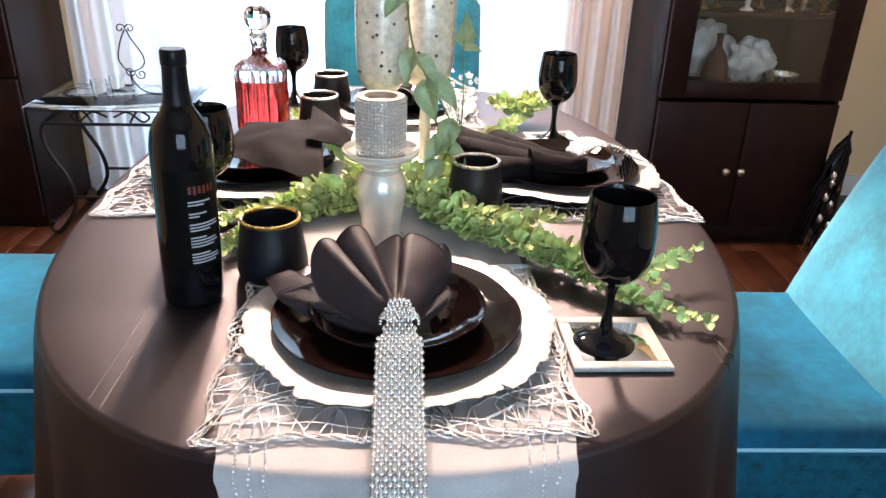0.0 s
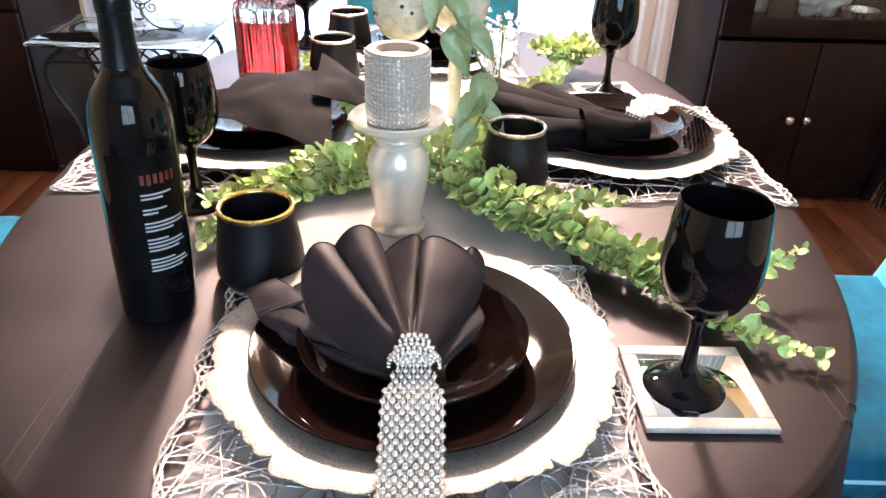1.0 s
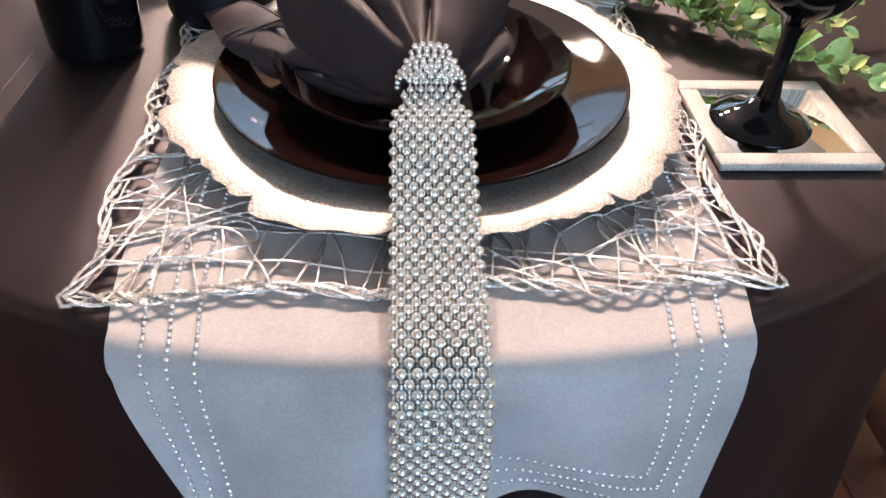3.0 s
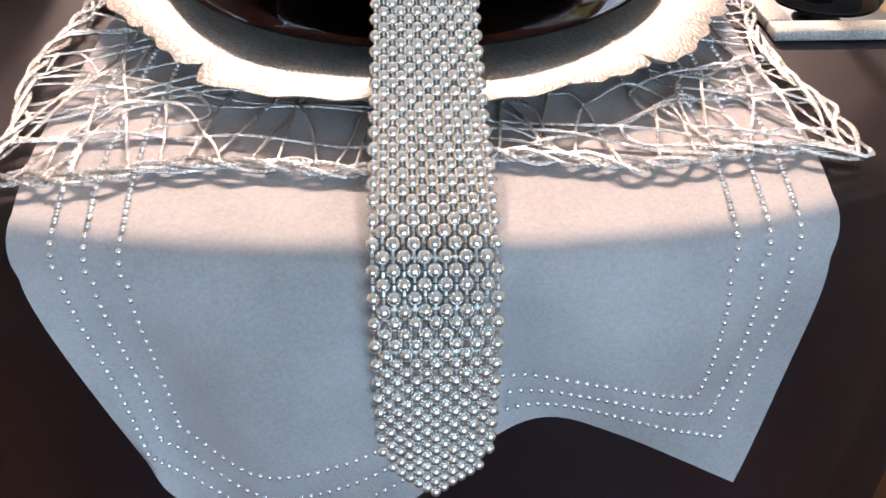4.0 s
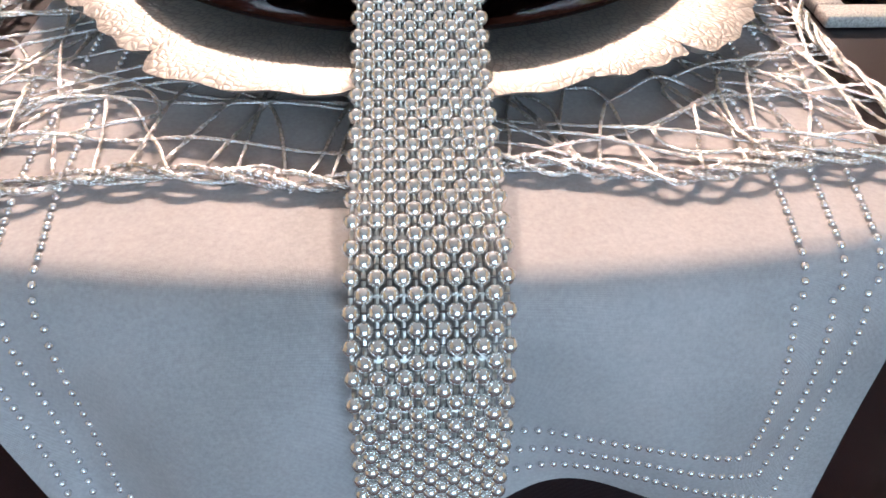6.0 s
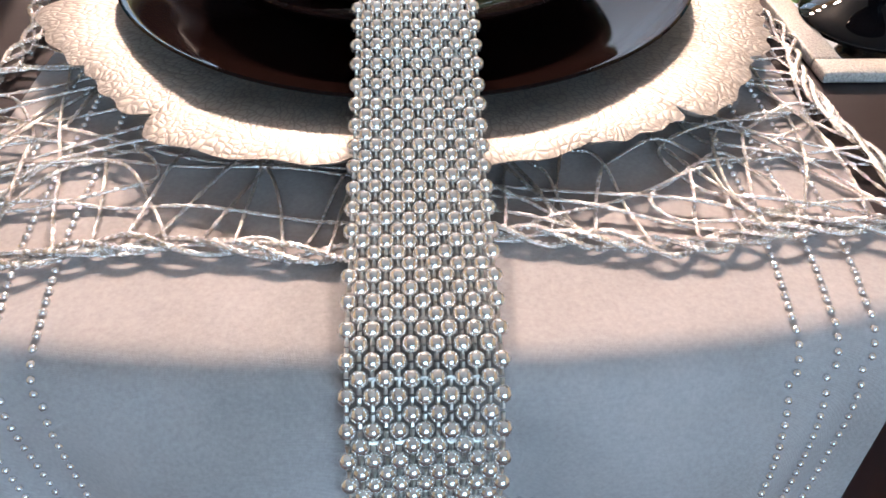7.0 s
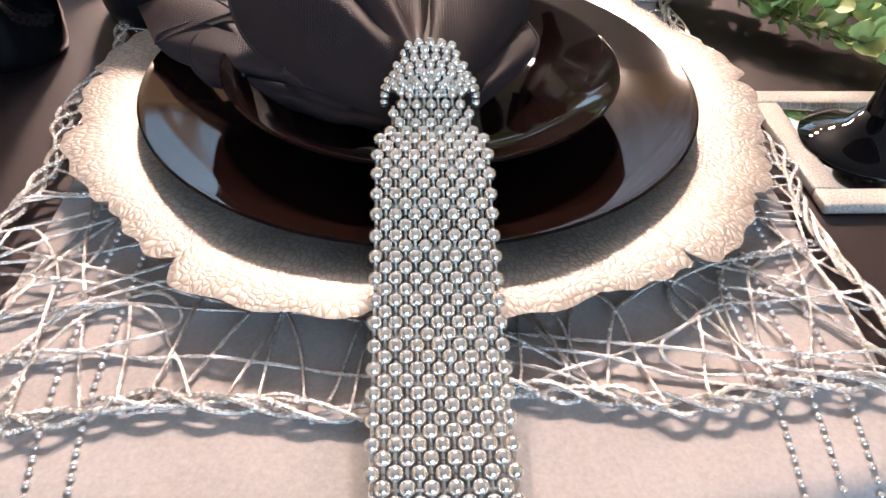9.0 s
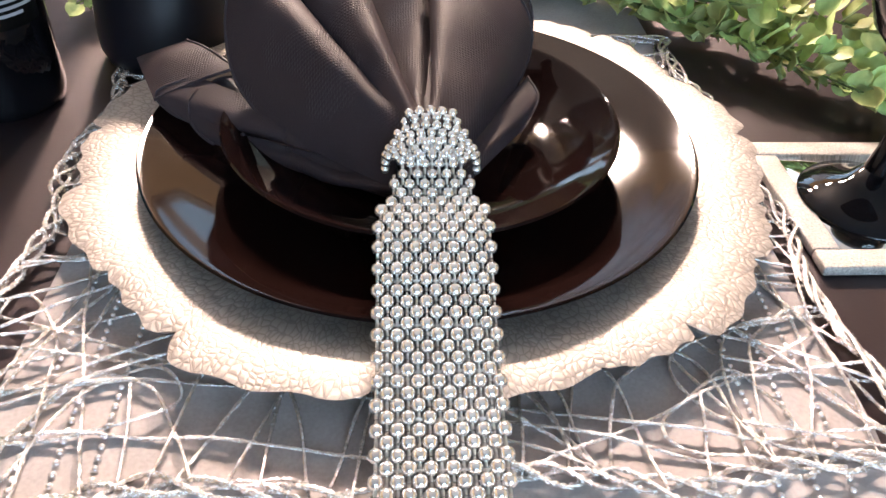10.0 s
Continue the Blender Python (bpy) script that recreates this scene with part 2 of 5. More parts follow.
cl.new(vor.outputs["Distance"], cgr.inputs["Value"])
cl.new(cn["Principled BSDF"].inputs["Base Color"].links[0].from_socket, cmx.inputs["A"])
cl.new(cgr.outputs[0], cmx.inputs["B"])
cl.new(cmx.outputs["Result"], cn["Principled BSDF"].inputs["Base Color"])
cl.new(cn["Principled BSDF"].inputs["Normal"].links[0].from_socket, cbp.inputs["Normal"])
cl.new(cbp.outputs[0], cn["Principled BSDF"].inputs["Normal"])


def leaf_material(name, dark, light):
    m = material(name, light, 0.5, vary=0.4, scale=40, fine=200, bump=0.2, colour2=dark, depth=0.001, spec=0.3)
    N, L = m.node_tree.nodes, m.node_tree.links
    b = N["Principled BSDF"]
    info, geo, add = N.new("ShaderNodeObjectInfo"), N.new("ShaderNodeNewGeometry"), N.new("ShaderNodeMath")
    L.new(info.outputs["Random"], add.inputs[0])
    L.new(geo.outputs["Random Per Island"], add.inputs[1])
    half = N.new("ShaderNodeMath")
    half.operation = 'FRACT'
    L.new(add.outputs[0], half.inputs[0])
    hsv = N.new("ShaderNodeHueSaturation")
    for sock, lo, hi in (("Hue", 0.47, 0.53), ("Value", 0.6, 1.35)):
        mr = N.new("ShaderNodeMapRange")
        mr.inputs["To Min"].default_value, mr.inputs["To Max"].default_value = lo, hi
        L.new(half.outputs[0], mr.inputs["Value"])
        L.new(mr.outputs[0], hsv.inputs[sock])
    L.new(b.inputs["Base Color"].links[0].from_socket, hsv.inputs["Color"])
    L.new(hsv.outputs[0], b.inputs["Base Color"])
    b.inputs["Subsurface Weight"].default_value = 0.0
    return m


LEAF = leaf_material("eucalyptus_leaf", (0.26, 0.36, 0.12), (0.63, 0.69, 0.31))

# ---- mesh helpers ----
def join(*sets):
    v, f = [], []
    for a, b in sets:
        k = len(v)
        v += list(a)
        f += [tuple(i + k for i in q) for q in b]
    return v, f


def moved(vf, m):
    return [tuple(m @ Vector(p)) for p in vf[0]], vf[1]


def lathe(profile, n=48):
    """Turned shape: (radius, height) points from outside bottom, up, and back down inside."""
    v, f = [], []
    k = len(profile)
    for i in range(n):
        a = 2 * math.pi * i / n
        v += [(r * math.cos(a), r * math.sin(a), z) for r, z in profile]
    for i in range(n):
        j = (i + 1) % n
        f += [(i * k + q, j * k + q, j * k + q + 1, i * k + q + 1) for q in range(k - 1)]
    return v, f


def curve(points, n=12):
    """Catmull-Rom points through control points (tuples of any size)."""
    p = [np.array(q, float) for q in points]
    p = [2 * p[0] - p[1]] + p + [2 * p[-1] - p[-2]]
    out = []
    for i in range(1, len(p) - 2):
        for s in range(n):
            t = s / n
            out.append(0.5 * (2 * p[i] + (p[i + 1] - p[i - 1]) * t + (2 * p[i - 1] - 5 * p[i] + 4 * p[i + 1] - p[i + 2]) * t * t
                              + (3 * p[i] - p[i - 1] - 3 * p[i + 1] + p[i + 2]) * t ** 3))
    return out + [p[-2]]


def tube(points, radius, sides=6, closed=False):
    p = np.array([list(q) for q in points], float)
    n = len(p)
    tang = (np.roll(p, -1, 0) - np.roll(p, 1, 0)) if closed else np.gradient(p, axis=0)
    tang /= np.linalg.norm(tang, axis=1)[:, None] + 1e-12
    up = np.array([0, 0, 1.0]) if abs(tang[0][2]) < 0.9 else np.array([1.0, 0, 0])
    rad = np.broadcast_to(np.array(radius, float), (n,))
    v, f = [], []
    side = np.cross(tang[0], up)
    for i in range(n):
        side = side - tang[i] * np.dot(side, tang[i])
        side /= np.linalg.norm(side) + 1e-12
        other = np.cross(side, tang[i])
        for s in range(sides):
            a = 2 * math.pi * s / sides
            v.append(tuple(p[i] + rad[i] * (math.cos(a) * side + math.sin(a) * other)))
    for i in range(n if closed else n - 1):
        j = (i + 1) % n
        f += [(i * sides + s, i * sides + (s + 1) % sides, j * sides + (s + 1) % sides, j * sides + s) for s in range(sides)]
    if not closed:
        f += [tuple(range(sides))[::-1], tuple((n - 1) * sides + s for s in range(sides))]
    return v, f


def box(sx, sy, sz, bevel=0.003, seg=2, at=(0, 0, 0)):
    """A block with rounded edges, standing on z = at[2]."""
    bm = bmesh.new()
    bmesh.ops.create_cube(bm, size=1, matrix=Matrix.Translation((at[0], at[1], at[2] + sz / 2)) @ Matrix.Diagonal((sx, sy, sz, 1)))
    if bevel:
        bmesh.ops.bevel(bm, geom=bm.edges[:], offset=bevel, segments=seg, affect='EDGES', profile=0.5)
    bm.verts.index_update()
    out = [tuple(q.co) for q in bm.verts], [tuple(q.index for q in fc.verts) for fc in bm.faces]
    bm.free()
    return out


def sheet(fn, nu, nv, closed_u=False):
    """A grid of points fn(u, v) for u, v from 0 to 1."""
    v = [tuple(fn(i / nu, j / nv)) for i in range(nu + (0 if closed_u else 1)) for j in range(nv + 1)]
    w = nv + 1
    rows = nu if closed_u else nu
    count = nu if closed_u else nu + 1
    f = [(i * w + j, ((i + 1) % count) * w + j, ((i + 1) % count) * w + j + 1, i * w + j + 1) for i in range(rows) for j in range(nv)]
    return v, f


def ball(r, rings=8, n=12):
    return lathe([(max(1e-5, r * math.sin(math.pi * i / rings)), -r * math.cos(math.pi * i / rings)) for i in range(rings + 1)], n)


def mesh(name, vf, mat, smooth=True):
    me = bpy.data.meshes.new(name)
    me.from_pydata(vf[0], [], vf[1])
    me.materials.append(mat)
    if smooth:
        me.polygons.foreach_set("use_smooth", [True] * len(me.polygons))
        me.set_sharp_from_angle(angle=radians(50))
    me.update()
    return me


def part(name, vf, mat, parent, label="", m=None, smooth=True, kind=""):
    ob = new(name, vf if isinstance(vf, bpy.types.Mesh) else mesh(name, vf, mat, smooth))
    ob.parent = parent
    if m is not None:
        ob.matrix_basis = m
    return tagged(ob, label, kind=kind)


def thing(name, label, category, at=(0, 0, 0), turn=0, group="", kind=""):
    ob = new(name)
    ob.empty_display_size = 0.02
    ob.matrix_basis = pose(*at, 0, 0, turn)
    return tagged(ob, label, category, group, kind)


def solid(name, vf, mat, label, category, at=(0, 0, 0), turn=0, group="", kind="", smooth=True):
    ob = new(name, mesh(name, vf, mat, smooth))
    ob.matrix_basis = pose(*at, 0, 0, turn)
    return tagged(ob, label, category, group, kind)


def thicken(ob, t, offset=-1):
    md = ob.modifiers.new("thickness", 'SOLIDIFY')
    md.thickness, md.offset = t, offset
    return ob


rng = random.Random(4)

# ---- the room ----
RX0, RX1, RY0, RY1, RH = -2.3, 2.3, -2.2, 2.56, 2.5
solid("wall_west", box(0.12, RY1 - RY0 + 0.24, RH, 0), WALL, "tan painted side wall", "wall", (RX0 - 0.06, (RY0 + RY1) / 2, 0), kind="structure", smooth=False)
solid("wall_east", box(0.12, RY1 - RY0 + 0.24, RH, 0), WALL, "tan painted side wall", "wall", (RX1 + 0.06, (RY0 + RY1) / 2, 0), kind="structure", smooth=False)


def pierced(x0, x1, h, ox0, ox1, oz0, oz1, t):
    """A wall along x with one opening through it."""
    bits = [box(ox0 - x0, t, h, 0, 1, ((x0 + ox0) / 2, 0, 0)), box(x1 - ox1, t, h, 0, 1, ((x1 + ox1) / 2, 0, 0)),
            box(ox1 - ox0, t, h - oz1, 0, 1, ((ox0 + ox1) / 2, 0, oz1))]
    if oz0 > 0:
        bits.append(box(ox1 - ox0, t, oz0, 0, 1, ((ox0 + ox1) / 2, 0, 0)))
    return join(*bits)


solid("wall_north", pierced(RX0, RX1, RH, -1.2, 0.72, 0.05, 2.1, 0.12), WALL, "tan painted wall with a wide glazed patio door", "wall", (0, RY1 + 0.06, 0), kind="structure", smooth=False)
# out of view; blue-grey picked only to cool the light bounced onto the table
solid("wall_south", pierced(RX0, RX1, RH, -0.3, 1.3, 0.85, 2.05, 0.12), UNSEEN_WALL, "unseen wall with a window, coloured blue-grey to cool the bounced light", "wall", (0, RY0 - 0.06, 0), kind="structure", smooth=False)
solid("ceiling", box(RX1 - RX0 + 0.24, RY1 - RY0 + 0.24, 0.1, 0), CEILING, "plain white ceiling", "ceiling", (0, (RY0 + RY1) / 2, RH), kind="structure", smooth=False)
floor = solid("floor", box(RX1 - RX0 + 0.24, RY1 - RY0 + 0.24, 0.1, 0), ESPRESSO, "red-brown hardwood plank floor", "floor", (0, (RY0 + RY1) / 2, -0.115), kind="structure", smooth=False)
solid("ground", box(60, 60, 0.1, 0), GROUND, "pale paved ground outside the glazed door", "ground", (0, 0, -0.35), kind="structure", smooth=False)
for i, (sx, w) in enumerate(((-1.64, 1.28), (1.51, 1.58))):
    solid("baseboard", box(w, 0.015, 0.10, 0.004), TRIM, "white painted baseboard", "baseboard", (sx, RY1 - 0.0085, 0), kind="structure")

door = thing("door_1", "white framed glazed patio door", "door", (-0.24, RY1 + 0.06, 0.05), kind="structure")
for x in (-0.93, 0.0, 0.93):
    part("door_frame", box(0.05, 0.05, 2.05, 0.004, 2, (x, 0, 0)), TRIM, door)
for z in (0.0, 2.0):
    part("door_frame", box(1.80, 0.05, 0.05, 0.004, 2, (0, 0, z)), TRIM, door)
for x in (-0.465, 0.465):
    p = part("pane", box(0.88, 0.006, 1.95, 0, 1, (x, 0, 0.05)), CLEAR, door, smooth=False)
    p.visible_shadow = False
win = thing("window_1", "white framed window", "window", (0.5, RY0 - 0.06, 0.85), kind="structure")
for x in (-0.775, 0.0, 0.775):
    part("window_frame", box(0.05, 0.05, 1.2, 0.004, 2, (x, 0, 0)), TRIM, win)
p = part("pane", box(1.5, 0.006, 1.2, 0, 1, (0, 0.0, 0)), CLEAR, win, smooth=False)
p.visible_shadow = False


def curtain(x0, x1, y, z0, z1, waves, depth, mat, label, seed):
    r = random.Random(seed)
    ph = [r.uniform(0, 6) for _ in range(4)]

    def fn(u, v):
        d = depth * (0.6 * math.sin(u * waves * 6.28 + ph[0] + 0.3 * math.sin(v * 3 + ph[2])) + 0.4 * math.sin(u * waves * 11 + ph[1] + 0.5 * v))
        return (x0 + (x1 - x0) * u + 0.006 * math.sin(v * 5 + u * 9), y + d, z0 + (z1 - z0) * v)
    return solid("curtain", sheet(fn, 140, 24), mat, label, "curtain")


curtain(-1.30, -0.72, 2.46, 0.02, 2.2, 5, 0.030, SHEER, "white sheer curtain panel before the glazed door", 1)
curtain(0.30, 0.74, 2.47, 0.02, 2.2, 5, 0.028, SHEER, "white sheer curtain panel gathered at the door's end", 2)
curtain(0.66, 0.93, 2.41, 0.02, 2.2, 4, 0.022, BEIGE, "beige pink curtain panel hanging to the floor", 3)

# ---- table and cloth ----
CX, CY, HA, HF, HB, PW = 0.0, 0.52, 0.462, 0.677, 0.76, 2.5


def rim(a, grow=0.0):
    """Outline of the oval table at angle a."""
    c, s = math.cos(a), math.sin(a)
    hy = HB if s > 0 else HF
    x = (HA + grow) * math.copysign(abs(c) ** (2 / PW), c)
    y = (hy + grow) * math.copysign(abs(s) ** (2 / PW), s)
    return CX + x, CY + y


def edge_y(x):
    """The front edge of the table at x."""
    return CY - HF * (1 - min(1, abs(x / HA)) ** PW) ** (1 / PW)


table = thing("dining_table", "oval dining table hidden under a dark cloth", "table", (0, CY, 0))


def table_top(u, v):
    a = u * 2 * math.pi
    x, y = rim(a, -0.012)
    k = [0.0001, 1, 1, 0.0001][min(3, round(v * 3))]
    return x * k, (y - CY) * k, [0.753, 0.753, 0.725, 0.725][min(3, round(v * 3))]


part("tabletop", sheet(table_top, 96, 3, True), ESPRESSO, table)
for x in (-0.24, 0.24):
    for y in (-0.35, 0.35):
        part("leg", box(0.06, 0.06, 0.725, 0.006, 2, (x, y, 0)), ESPRESSO, table)

fold = [(9, 0.4, 0.9), (14, 2.0, 0.7), (23, 4.4, 0.45)]


def cloth_fn(u, v):
    a = u * 2 * math.pi
    if v <= 0.4:
        k = v / 0.4
        x, y = rim(a, -0.006)
        return CX + (x - CX) * max(k, 0.0005), CY + (y - CY) * max(k, 0.0005), TOP
    if v <= 0.55:
        b = (v - 0.4) / 0.15 * math.pi / 2
        x, y = rim(a, -0.006 + 0.008 * math.sin(b))
        return x, y, TOP - 0.008 * (1 - math.cos(b))
    d = (v - 0.55) / 0.45
    w = sum(g * math.sin(n * a + q) for n, q, g in fold) * 0.018 * d ** 0.7
    x, y = rim(a, 0.003 + 0.062 * d + w)
    return x, y, TOP - 0.008 - 0.52 * d


tablecloth = solid("tablecloth", sheet(cloth_fn, 360, 40, True), CLOTH, "dark charcoal satin tablecloth hanging low over an oval table", "tablecloth")

# ironed creases: pairs of low ridges along the cloth
for cx in (-0.283, -0.268, 0.338, 0.352):
    pts = [(cx + (0.05 if cx > 0 else -0.02) * (0.1 - y) * 0.9, y, TOP + 0.0004) for y in np.linspace(edge_y(cx) + 0.012, 0.30, 24)]
    part("crease", moved(tube([(x, y, 0) for x, y, z in pts], 0.0080, 16), pose(0, 0, TOP - 0.00778)), CLOTH, tablecloth)

# ---- grey runner ----
RW, RX = 0.160, 0.003


HEM = curve([(-1.0, -0.116, -0.186, 0.668), (-0.8, -0.106, -0.190, 0.640), (-0.45, -0.062, -0.196, 0.617), (-0.1, -0.014, -0.192, 0.630), (0.15, 0.022, -0.184, 0.666),
             (0.33, 0.048, -0.180, 0.679), (0.6, 0.079, -0.184, 0.671), (1.0, 0.133, -0.192, 0.643)], 12)
HEM_S = [q[0] for q in HEM]
FALL = 0.125


def runner_point(s, d):
    """s: -1..1 across; d: metres past the table's front edge (minus: on the table), FALL at the hem."""
    x = RX + RW * s * (1 - 0.045 * max(0.0, min(1.0, 1 + d / 0.06)) ** 2)
    ye = edge_y(x)
    lift = 0.0022
    if d <= 0:
        return x, ye - 0.002 - d, TOP + lift
    r = 0.014
    arc = r * math.pi / 2
    top = (x * 0.985, ye - 0.002 - r, TOP + lift - r)
    if d < arc:
        b = d / r
        return x, ye - 0.002 - r * math.sin(b), TOP + lift - r * (1 - math.cos(b))
    k = (d - arc) / (FALL - arc)
    low = [float(np.interp(s, HEM_S, [q[c] for q in HEM])) for c in (1, 2, 3)]
    kx = k ** (1.1 + 1.0 * (s > 0) * min(1, abs(s) * 2))
    wave = 0.008 * math.sin(math.pi * k) * (math.sin(7 * s + 1.0) + 0.2 * math.sin(15 * s))
    return top[0] + (low[0] - top[0]) * kx, top[1] + (low[1] - top[1]) * k ** 0.6 + wave, top[2] + (low[2] - top[2]) * k


def runner_fn(u, v):
    s = 2 * u - 1
    if v < 0.5:
        long = 1.20 - edge_y(RX + RW * s)
        return runner_point(s, -long * (1 - v / 0.5) ** 1.6)
    return runner_point(s, (v - 0.5) / 0.5 * FALL)


runner = solid("table_runner", sheet(runner_fn, 80, 70), RUNNER, "grey cloth table runner with rows of tiny studs", "table runner")
stud_mesh = mesh("stud", lathe([(0.00142, 0), (0.00128, 0.0007), (0.0008, 0.0012), (1e-5, 0.00135)], 7), STUD)
studs = []
for inset, hem_in in ((0.018, 0.016), (0.031, 0.028), (0.0445, 0.040)):
    for sgn in (-1, 1):
        s = sgn * (1 - inset / RW)
        d = -0.30
        while d < FALL - hem_in:
            studs.append((s, d))
            d += 0.0043
    s = -(1 - inset / RW)
    while s < 1 - inset / RW:
        studs.append((s, FALL - hem_in))
        s += 0.0043 / RW
studs.sort(key=lambda q: -q[1])
far_studs = []
for i, (s, d) in enumerate(studs):
    a, b, c = (Vector(runner_point(s, d)) for s, d in ((s, d), (s + 0.01, d), (s, d + 0.002)))
    n = (c - a).cross(b - a).normalized()
    if n.z < -0.2:
        n = -n
    if n.y > 0.3:
        n = -n
    m = Matrix.Translation(a + n * 0.0002) @ n.to_track_quat('Z', 'Y').to_matrix().to_4x4()
    if i < 290:
        part("stud", stud_mesh, STUD, runner, m=m)
    else:
        far_studs.append(moved(([tuple(q.co) for q in stud_mesh.vertices], [tuple(q.vertices) for q in stud_mesh.polygons]), m))
part("stud_trim", join(*far_studs), STUD, runner, kind="stuff")

# ---- woven placemats ----
MX, MY = 0.1715, 0.166


def mat_border(t, amp=0.005, ph=0.0, waves=23, grow=0.0):
    """A point of the mat's wavy edge, t from 0 to 1 round it."""
    per = [(-MX, -MY), (MX, -MY), (MX, MY), (-MX, MY)]
    k = int(t * 4) % 4
    f = t * 4 - int(t * 4)
    a, b = per[k], per[(k + 1) % 4]
    x, y = a[0] + (b[0] - a[0]) * f, a[1] + (b[1] - a[1]) * f
    n = (b[1] - a[1], -(b[0] - a[0]))
    ln = math.hypot(*n)
    w = amp * math.sin(waves * 2 * math.pi * t + ph) + grow + 0.004 * math.sin(3 * math.pi * 2 * f)
    ear = 0.011 * math.exp(-(min(f, 1 - f) / 0.035) ** 2)
    x += n[0] / ln * w + math.copysign(ear, x) * 0.35
    y += n[1] / ln * w + math.copysign(ear, y) * 0.25
    return x, y


def placemat(at, turn, label):
    ob = thing("placemat", label, "placemat", at, turn, group="woven placemats")
    r = random.Random(11)
    for k in range(3):
        pts = []
        for i in range(1000):
            t = i / 1000
            x, y = mat_border(t, 0.0036 + 0.0016 * math.sin(31 * t + k), 2.1 * k + 0.8 * math.sin(37 * t), 30)
            pts.append((x, y, 0.0026 + 0.0016 * math.sin(60 * math.pi * t + 2.1 * k + 1.5)))
        part("edge_cord", tube(pts, [0.00112 * (1 + 0.28 * (-1) ** i * r.uniform(0.4, 1)) for i in range(len(pts))], 6, True), CORD, ob, smooth=False)
    for k in range(92):
        t0 = (k + r.random()) / 92
        a = np.array(mat_border(t0 % 1, 0.003))
        edge_n = np.array([-1.0 if a[0] > 0 else 1.0, 0]) if abs(a[0]) / MX > abs(a[1]) / MY else np.array([0, -1.0 if a[1] > 0 else 1.0])
        lean = 1 if k % 2 else -1
        along = np.array([edge_n[1], -edge_n[0]])
        if r.random() < 0.56:
            # a strand slanting right across the mat under the plates
            facing = (0.75 if int(t0 * 4) % 2 == 0 else 1.25) - t0
            b = np.array(mat_border((facing + lean * r.uniform(0.06, 0.21)) % 1, 0.003))
            c1 = a + (b - a) * 0.30 + along * r.uniform(-0.016, 0.016)
            c2 = a + (b - a) * 0.68 + along * r.uniform(-0.016, 0.016)
        else:
            # an arch back to the same edge
            b = np.array(mat_border((t0 + lean * r.uniform(0.03, 0.085)) % 1, 0.003))
            dp = r.uniform(0.034, 0.072)
            c1 = a + (b - a) * r.uniform(0.14, 0.30) + edge_n * dp
            c2 = a + (b - a) * r.uniform(0.66, 0.84) + edge_n * dp * r.uniform(0.7, 1.1)
        box_in = lambda q: np.array([max(-MX, min(MX, q[0])), max(-MY, min(MY, q[1]))])
        line = curve([a, box_in(c1), box_in(c2), box_in(b)], 32)
        ph = r.uniform(0, 6)
        pts = [(p[0] + 0.0003 * math.sin(i * 0.3 + ph), p[1] + 0.0003 * math.cos(i * 0.35 + ph), 0.0022 + 0.0014 * math.sin(i * 0.22 + ph)) for i, p in enumerate(line)]
        part("strand", tube(pts, [0.00074 * (1 + 0.34 * (-1) ** i * r.uniform(0.4, 1)) for i in range(len(pts))], 6), CORD, ob, smooth=False)
    return ob


mat_near = placemat((-0.001, 0.046, TOP + 0.0025), 0.8, "openwork silver cord placemat with a wavy edge under a charger")
for at, turn in (((0.290, 0.555, TOP + 0.001), 90), ((-0.275, 0.560, TOP + 0.001), -90), ((0.0, 1.04, TOP + 0.0025), 180)):
    copy_thing(mat_near, pose(*at, 0, 0, turn))

# ---- chargers and plates ----
LOBES = (2, 27, 48, 66, 92, 113, 131, 155, 176, 193, 217, 233, 262, 292, 306, 326, 341, 362)
LOBE_OUT = (0.7, 1.0, 0.6, 0.9, 0.5, 1.0, 0.7, 0.9, 0.8, 1.0, 0.55, 1.05, 0.5, 0.65, 1.15, 0.8, 0.6)


def charger_radius(a):
    """Irregular edge made of overlapping lobes of uneven width, each stepping out sharply and fading towards the next."""
    q = math.degrees(a) % 360
    if q < LOBES[0]:
        q += 360
    i = max(k for k in range(len(LOBES) - 1) if q >= LOBES[k])
    p = (q - LOBES[i]) / (LOBES[i + 1] - LOBES[i])
    if i % 3 == 1:
        p = 1 - p
    step = min(1.0, p / 0.10) ** 0.55 * (1 - 0.62 * p ** 1.5) * min(1.0, (1 - p) / 0.05) ** 0.5
    return 0.1618 + 0.0122 * LOBE_OUT[i] * step + 0.0011 * math.sin(3 * 6.28 * p + i)


def charger_fn(u, v):
    a = u * 2 * math.pi
    prof = ((0.0005, 0.0035), (0.25, 0.0035), (0.5, 0.0035), (0.62, 0.0040), (0.70, 0.0060), (0.80, 0.0088), (0.90, 0.0108), (0.97, 0.0116),
            (1.0, 0.0104), (0.985, 0.0080), (0.85, 0.0060), (0.65, 0.0005), (0.0005, 0.0))
    k, z = prof[min(len(prof) - 1, round(v * (len(prof) - 1)))]
    R = charger_radius(a)
    rr = k * (0.162 + (R - 0.162) * max(0, (k - 0.7) / 0.3))
    return rr * math.cos(a), rr * math.sin(a), z + 0.0012 * k * k * math.sin(7 * a + 1) * (k > 0.6)


